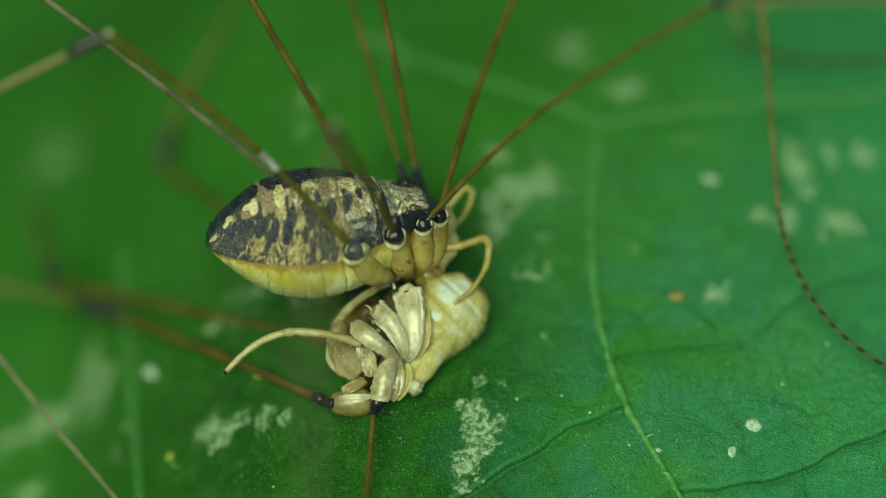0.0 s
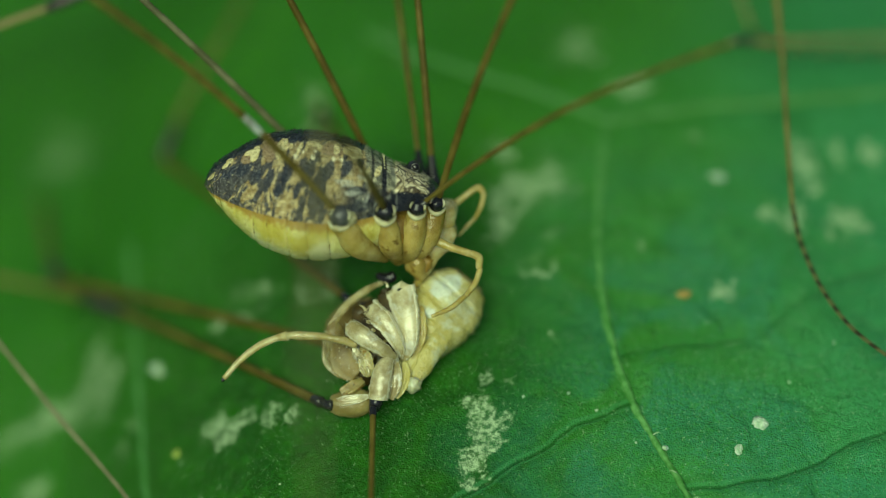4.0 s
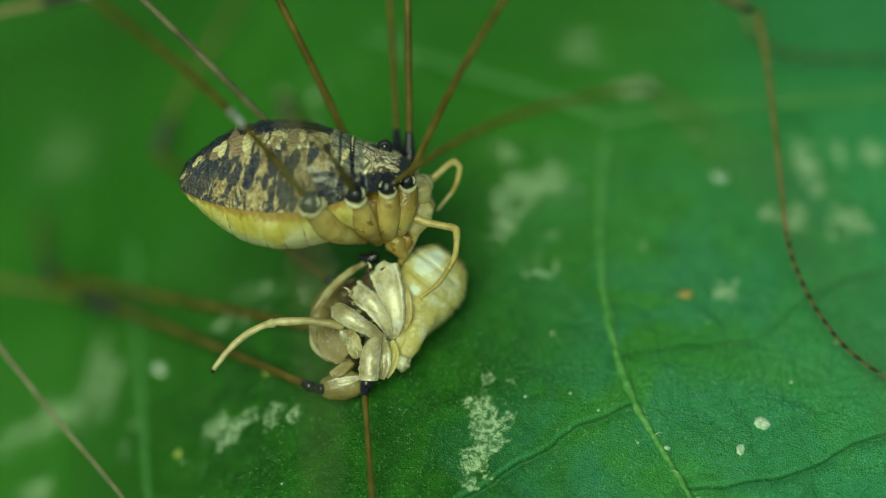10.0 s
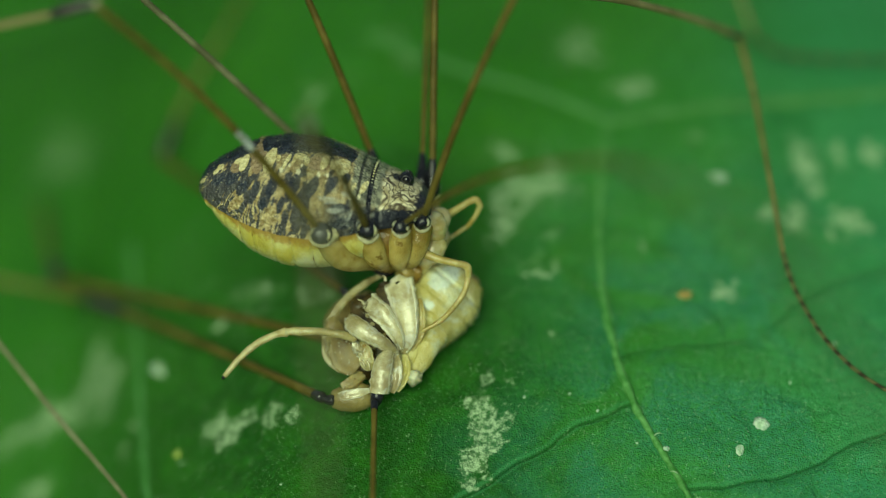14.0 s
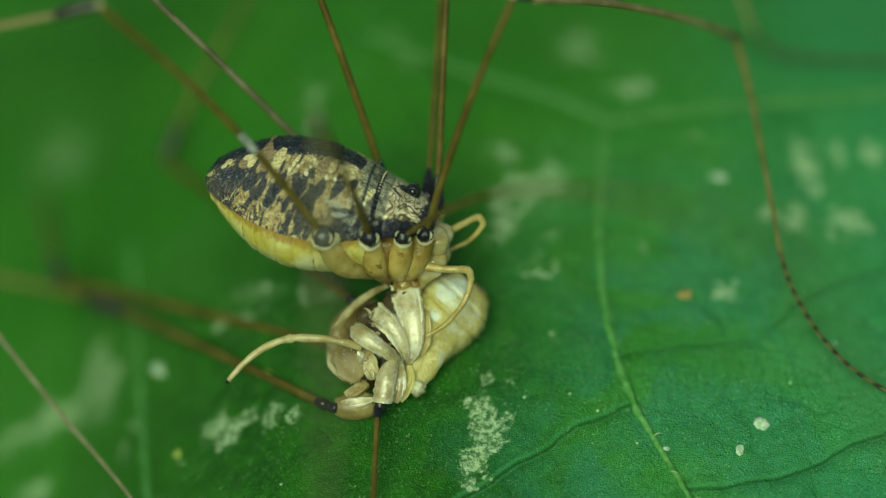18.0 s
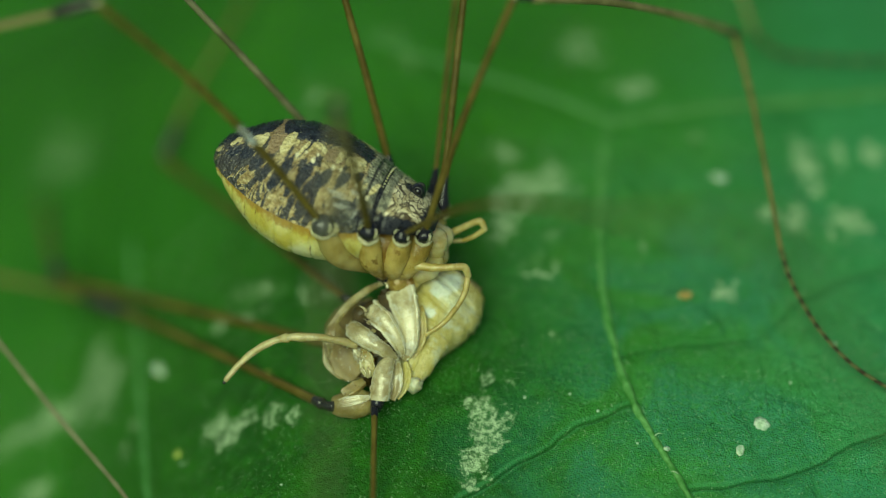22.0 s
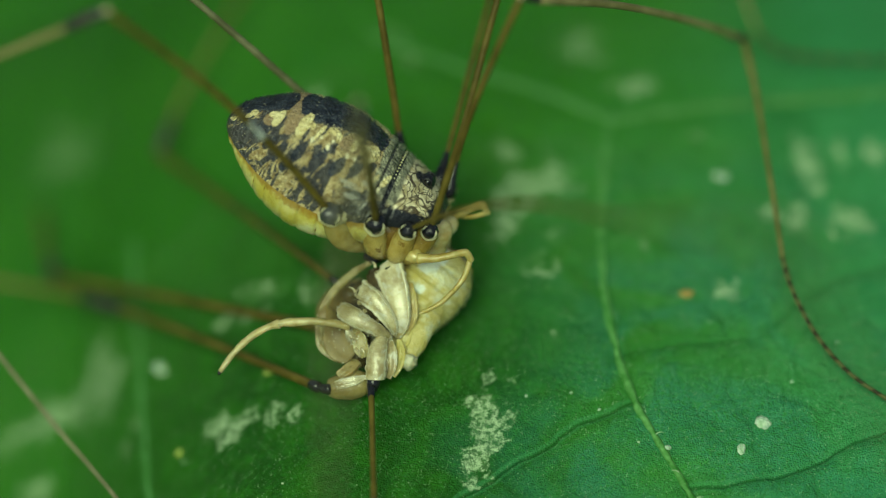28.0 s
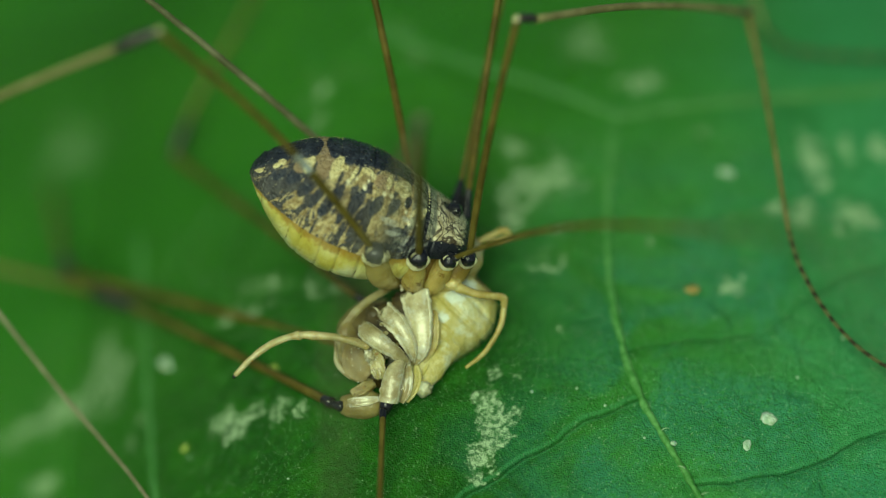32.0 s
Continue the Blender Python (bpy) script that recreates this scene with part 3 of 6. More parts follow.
# Pale marks on the blade: place, half-widths, turn in degrees, strength.
MARKS_BY_PREY = [
    ((1.11, -0.92), 0.50, 1.10, -20, 1.0), ((0.87, -1.60), 0.5, 0.5, 0, 1.0), ((1.12, 0.67), 0.22, 0.35, -20, 0.8), ((0.76, 0.02), 0.18, 0.25, 0, 0.8), ((1.83, 0.66), 0.15, 0.25, 0, 0.6),
]
MARKS_LOW_SIDE = [
    ((-6.09, 1.13), 0.40, 0.45, 0, 0.75), ((-5.38, 0.74), 0.45, 0.42, 0, 0.8), ((-4.60, 0.45), 0.42, 0.40, 0, 0.75), ((-4.01, 0.26), 0.28, 0.30, 0, 0.65), ((-5.71, 0.48), 0.35, 0.35, 0, 0.7), ((-9.84, 6.61), 0.5, 0.8, 0, 0.8), ((-9.43, 5.46), 0.6, 0.9, 0, 0.85), ((-10.27, 5.94), 0.7, 0.9, 0, 0.85), ((-11.15, 5.82), 0.6, 0.8, 0, 0.8), ((-12.00, 5.67), 0.7, 0.7, 0, 0.62), ((-12.53, 5.56), 0.6, 0.7, 0, 0.62), ((-8.75, 2.97), 0.3, 0.6, 0, 0.7),
]
MARKS_FOOT = [
    ((10.16, 8.11), 0.6, 0.9, 0, 0.9), ((11.13, 8.65), 0.4, 0.5, 0, 0.8), ((12.00, 8.56), 0.4, 0.6, 0, 0.8), ((11.14, 6.23), 0.6, 0.65, 20, 0.95), ((9.75, 6.36), 0.5, 0.5, 0, 0.85), ((9.00, 6.40), 0.3, 0.4, 0, 0.7), ((10.27, 7.28), 0.4, 0.4, 0, 0.7),
]
MARKS_MIDDLE = [
    ((2.66, 4.34), 0.45, 0.40, 30, 0.8), ((2.29, 7.26), 0.9, 1.3, -25, 0.75), ((3.14, 7.26), 0.8, 0.6, 0, 0.6), ((3.19, 5.52), 0.6, 0.4, 30, 0.5), ((1.65, 5.82), 0.4, 1.0, -20, 0.6), ((1.67, 8.44), 0.6, 0.6, 0, 0.6),
]
MARKS_RIB = [
    ((-5.19, 4.87), 0.7, 0.9, 0, 0.55), ((-3.29, 4.29), 0.6, 0.9, 0, 0.55), ((-5.97, 4.52), 0.6, 0.5, 0, 0.5), ((7.65, 3.70), 0.36, 0.36, 0, 1.0), ((7.92, 3.97), 0.2, 0.2, 0, 0.9), ((2.95, 2.04), 0.13, 0.17, 0, 0.9), ((5.47, 5.09), 0.16, 0.25, 0, 0.7), ((5.37, 11.12), 0.6, 0.9, 0, 0.6),
]
MARKS_FAR = [
    ((3.98, 12.97), 0.9, 1.3, 0, 0.5), ((7.20, 9.04), 0.6, 0.6, -30, 0.45), ((-11.53, 3.48), 0.6, 0.35, 0, 0.8), ((11.40, 5.26), 0.2, 0.2, 0, 0.7), ((-11.58, 17.15), 1.6, 2.0, 30, 0.45), ((-3.58, 10.84), 1.2, 1.6, 0, 0.4), ((-1.19, 12.63), 0.8, 1.2, 0, 0.4),
]
MARKS = MARKS_BY_PREY + MARKS_LOW_SIDE + MARKS_FOOT + MARKS_MIDDLE + MARKS_RIB + MARKS_FAR


def line_gap(px, py, line):
    """Distance of plan points from a line of stretches."""
    best = np.full(px.shape, 1e9)
    pts = [(q.x, q.y) for q in curve([(a, b, 0) for a, b in line], 8)]
    pts = [(a + 0.03 * math.sin(3.3 * b + 2 * a) + 0.02 * math.sin(9 * a + 5 * b), b + 0.03 * math.sin(4.1 * a)) for a, b in pts]
    for (ax, ay), (bx, by) in zip(pts, pts[1:]):
        dx, dy = bx - ax, by - ay
        s = np.clip(((px - ax) * dx + (py - ay) * dy) / (dx * dx + dy * dy + 1e-12), 0, 1)
        best = np.minimum(best, np.hypot(px - ax - s * dx, py - ay - s * dy))
    return best


def build_leaf():
    xs = np.concatenate([np.arange(-44, -15, 0.5), np.arange(-15, -9, 0.09), np.arange(-9, 13, 0.045), np.arange(13, 36, 0.5)])
    ys = np.concatenate([np.arange(-22, -5, 0.5), np.arange(-5, 6, 0.045), np.arange(6, 11, 0.09), np.arange(11, 32, 0.25), np.arange(32, 62, 0.6)])
    gx, gy = np.meshgrid(xs, ys)
    nx, ny = len(xs), len(ys)
    z = leaf_height(gx, gy)
    sunk, swell, thin = np.zeros(gx.shape), np.ones(gx.shape), np.zeros(gx.shape)
    lip = np.zeros(gx.shape)
    for n_line, line in enumerate(SUNK):
        power = (1.7, 0.5, 1.7, 0.7, 0.8, 0.8, 0.5, 0.4)[n_line] if n_line < 8 else 0.25
        gap = line_gap(gx, gy, line)
        sunk = np.maximum(sunk, power * np.exp(-(gap / 0.055) ** 2))
        thin = np.maximum(thin, power * np.exp(-((gap - 0.005) / 0.032) ** 2))
        lip = np.maximum(lip, power * np.exp(-((gap - 0.09) / 0.05) ** 2))
        swell = np.minimum(swell, 1 - power * np.exp(-(gap / 0.30) ** 2))
    # a finer net between the drawn lines
    rng = np.random.default_rng(4)
    seeds = rng.uniform((-16, -6), (15, 30), (520, 2))
    near = (gx > -15) & (gx < 14) & (gy > -5) & (gy < 22)
    qx, qy = gx[near], gy[near]
    wx = qx + 0.35 * np.sin(1.9 * qy) + 0.2 * np.sin(4.1 * qx + 1)
    wy = qy + 0.35 * np.sin(1.7 * qx + 2)
    d1, d2 = np.full(qx.shape, 1e9), np.full(qx.shape, 1e9)
    for sx, sy in seeds:
        d = np.hypot(wx - sx, wy - sy)
        d2 = np.minimum(d2, np.maximum(d, d1))
        d1 = np.minimum(d1, d)
    net = np.zeros(gx.shape)
    net[near] = np.exp(-((d2 - d1) / 0.06) ** 2)
    puff = np.ones(gx.shape)
    puff[near] = 1 - np.exp(-((d2 - d1) / 0.40) ** 2)
    rib = np.full(gx.shape, 1e9)
    for line in [MIDRIB] + RIBS:
        rib = np.minimum(rib, line_gap(gx, gy, line))
    z = z - 0.03 * sunk + 0.06 * swell - 0.012 * net + 0.022 * puff - 0.06 * np.exp(-(rib / 0.4) ** 2)
    z = z + 0.02 * np.sin(3.1 * gx + 1.3 * np.sin(2.2 * gy)) * np.sin(2.7 * gy + 1.1 * np.sin(1.7 * gx))
    mark = np.zeros(gx.shape)
    for (cx, cy), a, b, turn, power in MARKS:
        c, s = math.cos(radians(turn)), math.sin(radians(turn))
        u, v = (gx - cx) * c + (gy - cy) * s, -(gx - cx) * s + (gy - cy) * c
        mark = np.maximum(mark, power * np.exp(-((u / a) ** 2 + (v / b) ** 2) * 0.8))
    # ovate outline
    rho = np.sqrt(((gx + 3) / 36) ** 2 + ((gy - 18) / 37) ** 2)
    inside = rho < 1.02
    pull = np.where(rho > 0.985, 0.985 / np.maximum(rho, 0.1), 1.0)
    gx, gy = -3 + (gx + 3) * pull, 18 + (gy - 18) * pull
    n = nx * ny
    co = np.concatenate([np.stack([gx, gy, z], -1).reshape(-1, 3), np.stack([gx, gy, z - 0.22], -1).reshape(-1, 3)]) * MM
    i = np.arange(n).reshape(ny, nx)
    keep = inside[:-1, :-1] & inside[1:, 1:] & inside[:-1, 1:] & inside[1:, :-1]
    top = np.stack([i[:-1, :-1], i[:-1, 1:], i[1:, 1:], i[1:, :-1]], -1)[keep]
    low = top[:, ::-1] + n
    edges = np.concatenate([top[:, [0, 1]], top[:, [1, 2]], top[:, [2, 3]], top[:, [3, 0]]])
    key = np.sort(edges, 1)
    key = key[:, 0].astype(np.int64) * n + key[:, 1]
    order, first, count = np.unique(key, return_index=True, return_counts=True)
    rim = edges[first[count == 1]]
    side = np.stack([rim[:, 1], rim[:, 0], rim[:, 0] + n, rim[:, 1] + n], -1)
    faces = np.concatenate([top, low, side])
    used = np.unique(faces)
    remap = np.full(2 * n, -1)
    remap[used] = np.arange(len(used))
    faces, co = remap[faces], co[used]
    me = bpy.data.meshes.new("leaf")
    me.vertices.add(len(co))
    me.vertices.foreach_set("co", co.ravel())
    me.loops.add(faces.size)
    me.loops.foreach_set("vertex_index", faces.ravel().astype(np.int32))
    me.polygons.add(len(faces))
    me.polygons.foreach_set("loop_start", np.arange(0, faces.size, 4, dtype=np.int32))
    me.polygons.foreach_set("use_smooth", np.ones(len(faces), dtype=bool))
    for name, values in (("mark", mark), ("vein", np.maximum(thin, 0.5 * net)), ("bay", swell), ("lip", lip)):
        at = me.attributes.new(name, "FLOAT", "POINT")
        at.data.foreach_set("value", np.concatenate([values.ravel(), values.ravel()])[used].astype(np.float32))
    me.update(calc_edges=True)
    me.validate()
    me.materials.append(LEAF)
    ob = new("leaf", me)
    # short pale bristles, too many to count
    hx, hy = rng.uniform(-14, 14, 36000), rng.uniform(-4.5, 9, 36000)
    ix, iy = np.searchsorted(xs, hx), np.searchsorted(ys, hy)
    hz = z[iy, ix]
    vs, fs = [], []
    for a, b, c, q in zip(hx, hy, hz, rng.uniform(0, 1, 36000)):
        r, h, n0 = 0.005 + 0.007 * q ** 5, 0.012 + 0.024 * q, len(vs)
        vs += [(a - r, b - r, c), (a + r, b - r, c), (a, b + r, c), (a + r * math.sin(9 * a), b + r * math.cos(7 * b) - 0.3 * h, c + h)]
        fs += [(n0, n0 + 1, n0 + 3), (n0 + 1, n0 + 2, n0 + 3), (n0 + 2, n0, n0 + 3)]
    for a, b in [(6.62, -2.66), (6.86, -3.02), (6.20, -1.95), (7.20, -3.60), (6.98, -3.25), (5.62, -0.92)]:
        c, n0 = float(leaf_height(a, b)) + 0.12, len(vs)
        bow = [(a + 0.20 * q * (1 if int(a * 100) % 4 else -1), b - 0.10 * q + 0.10 * q * q, c + 0.10 * math.sin(2.6 * q)) for q in (0, 0.35, 0.7, 1.0)]
        more = tube(bow, [0.016, 0.014, 0.006], 6, 4)
        vs += [tuple(p) for p in more[0]]
        fs += [tuple(i + n0 for i in q) for q in more[1]]
    hairs = new("leaf_hairs", mesh_of("leaf_hairs", vs, fs, HAIR))
    hairs.parent = ob
    tagged(hairs, "short pale bristles scattered over the blade", "", "", "stuff")
    return ob


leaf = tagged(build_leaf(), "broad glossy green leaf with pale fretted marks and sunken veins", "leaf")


def rib(line, width, label):
    pts = [(a, b, float(leaf_height(a, b)) + 0.02 * 1) for a, b in line]
    fine = curve(pts, 8)
    pts = [(q.x, q.y, float(leaf_height(q.x, q.y)) + 0.005) for q in fine]
    part("vein", tube(pts, width, 12, 3, 0.8, rough=0.5), VEIN if line is MIDRIB else VEIN_DULL, leaf, label)


rib(MIDRIB, [0.11, 0.105, 0.085], "pale green raised midrib")
rib(RIBS[0], [0.16, 0.14], "pale green side rib")
rib(RIBS[1], [0.16, 0.14], "pale green side rib")
rib(RIBS[2], [0.13, 0.12], "pale green side rib")


def crumb(name, place, size, material, label, seed):
    x, y = place
    ob = new(name, mesh_of(name, *blob((0, 0, 0), size, None, 0.5, seed, 14, 22), material))
    ob.matrix_world = mm(x, y, float(leaf_height(x, y)) + 0.06 + size[2] * 0.3, 12, -8, seed * 40)
    tagged(ob, label, "debris", "crumbs on the leaf")


crumb("wax_crumb", (8.47, -0.53), (0.19, 0.20, 0.05), DUST, "white waxy crumb stuck on the green leaf", 1)
crumb("wax_crumb", (7.87, -1.27), (0.17, 0.11, 0.04), DUST, "small white waxy crumb on the green leaf", 2)
crumb("wax_crumb", (5.93, -1.25), (0.08, 0.08, 0.05), DUST, "tiny white crumb beside the midrib", 3)
crumb("wax_crumb", (-7.78, 4.42), (0.26, 0.32, 0.05), DUST, "white crumb on the sloping leaf side", 4)
crumb("wax_crumb", (7.67, 7.70), (0.22, 0.30, 0.05), DUST, "round pale crumb on the far leaf blade", 5)
crumb("ochre_crumb", (6.57, 3.50), (0.18, 0.20, 0.08), OCHRE, "small orange-brown crumb on the leaf", 6)
crumb("lime_crumb", (-4.72, 2.00), (0.13, 0.15, 0.06), LIME, "small yellow-green crumb on the leaf", 7)
crumb("lime_crumb", (-7.15, 1.00), (0.13, 0.15, 0.06), LIME, "small yellow-green crumb on the leaf", 8)
for k_, spot_ in enumerate([(-7.04, 0.60), (9.29, 0.74), (5.16, -1.10), (3.40, 0.27), (7.18, 2.59), (-4.25, -1.63), (4.14, -0.21), (10.58, 2.09), (2.20, 0.18)]):
    crumb("dust_grain", spot_, (0.035, 0.04, 0.03), DUST, "tiny pale dust grain on the leaf", 10 + k_)

# ---- the paths of the animal and its prey ----
BODY = [
    (0, mm(-2.843, 3.137, 3.589, -24.9, -1.2, 15.0)),
    (0.5, mm(-2.894, 3.244, 3.784, -25.7, -0.3, 11.9)),
    (1, mm(-2.822, 3.206, 3.807, -27.1, -0.1, 10.2)),
    (1.5, mm(-2.746, 3.150, 3.807, -28.2, -1.1, 9.5)),
    (2, mm(-2.774, 3.217, 3.954, -29.3, -0.8, 7.6)),
    (2.5, mm(-2.771, 3.303, 4.124, -30.1, 0.8, 4.7)),
    (3, mm(-2.785, 3.346, 4.205, -29.8, 1.1, 3.2)),
    (3.5, mm(-2.884, 3.422, 4.270, -28.7, 4.0, 1.6)),
    (5.5, mm(-3.182, 3.734, 4.536, -26.5, 0.4, -0.3)),
    (6, mm(-3.153, 3.663, 4.424, -27.2, -1.8, 1.8)),
    (6.5, mm(-3.161, 3.633, 4.388, -28.3, -1.8, 1.4)),
    (7, mm(-3.033, 3.699, 4.466, -28.7, -1.3, 1.4)),
    (7.5, mm(-3.187, 3.536, 4.273, -29.5, -2.7, 2.1)),
    (8, mm(-3.242, 3.434, 4.150, -30.2, -4.6, 2.5)),
    (8.5, mm(-3.181, 3.458, 4.179, -30.7, -3.9, 2.6)),
    (9, mm(-3.157, 3.552, 4.291, -29.6, -2.8, 2.9)),
    (9.5, mm(-3.590, 3.778, 4.559, -28.9, -1.9, 3.5)),
    (10, mm(-3.741, 3.782, 4.564, -27.3, -3.5, 0.9)),
    (10.5, mm(-3.415, 3.396, 4.065, -25.1, -9.1, 0.5)),
    (11, mm(-3.537, 3.523, 4.175, -24.0, -6.6, -2.1)),
    (11.5, mm(-3.462, 3.654, 4.291, -21.6, -2.3, -4.4)),
    (12, mm(-3.382, 3.608, 4.197, -21.0, -0.4, -4.3)),
    (12.5, mm(-3.268, 3.518, 4.048, -20.9, -0.0, -4.5)),
    (13, mm(-3.215, 3.520, 4.011, -20.3, 0.0, -4.8)),
    (13.5, mm(-3.237, 3.574, 4.084, -19.2, 0.4, -6.4)),
    (14, mm(-3.227, 3.595, 4.117, -18.3, 0.8, -7.0)),
    (14.5, mm(-3.171, 3.581, 4.108, -18.0, 1.2, -7.2)),
    (16.5, mm(-3.207, 3.505, 4.050, -18.0, 1.2, -7.7)),
    (17, mm(-3.095, 3.439, 3.980, -18.8, 1.4, -7.9)),
    (17.5, mm(-3.178, 3.587, 4.162, -20.0, 4.9, -9.9)),
    (18, mm(-3.106, 3.485, 4.049, -20.6, 4.9, -10.2)),
    (18.5, mm(-3.118, 3.521, 4.109, -20.8, 6.1, -11.2)),
    (19, mm(-3.121, 3.533, 4.139, -21.0, 6.9, -11.5)),
    (19.5, mm(-3.145, 3.529, 4.152, -21.1, 7.2, -11.5)),
    (20, mm(-3.144, 3.550, 4.193, -20.9, 7.6, -11.7)),
    (20.5, mm(-3.116, 3.566, 4.228, -21.0, 8.5, -12.3)),
    (21, mm(-3.074, 3.673, 4.373, -20.7, 10.4, -15.4)),
    (21.5, mm(-3.002, 3.586, 4.286, -20.8, 9.4, -16.0)),
    (22, mm(-2.990, 3.619, 4.341, -20.7, 9.4, -15.8)),
    (22.5, mm(-3.017, 3.777, 4.546, -20.2, 11.4, -17.0)),
    (23, mm(-3.001, 3.751, 4.532, -19.9, 11.8, -17.4)),
    (23.5, mm(-3.005, 3.807, 4.615, -19.5, 13.0, -17.7)),
    (24, mm(-3.001, 3.784, 4.603, -19.5, 12.9, -17.4)),
    (24.5, mm(-2.981, 3.755, 4.557, -19.9, 12.5, -17.0)),
    (25, mm(-2.999, 3.794, 4.592, -19.6, 12.7, -16.9)),
    (25.5, mm(-2.930, 3.840, 4.635, -18.5, 14.0, -17.5)),
    (27.5, mm(-2.747, 3.856, 4.606, -13.8, 17.0, -16.1)),
    (28, mm(-2.781, 3.991, 4.756, -12.6, 17.8, -15.9)),
    (28.5, mm(-2.853, 3.793, 4.519, -11.3, 15.2, -13.6)),
    (29, mm(-2.853, 3.743, 4.461, -11.1, 16.7, -12.3)),
    (29.5, mm(-2.825, 3.656, 4.359, -11.2, 16.1, -10.7)),
    (30, mm(-2.837, 3.630, 4.326, -11.3, 16.9, -9.5)),
    (30.5, mm(-2.651, 3.488, 4.159, -11.6, 17.0, -7.7)),
    (31, mm(-2.609, 3.373, 4.023, -12.5, 16.9, -5.6)),
    (31.5, mm(-2.356, 3.268, 3.896, -13.3, 19.3, -3.6)),
    (32, mm(-2.268, 3.233, 3.857, -13.7, 20.2, -2.2)),
]

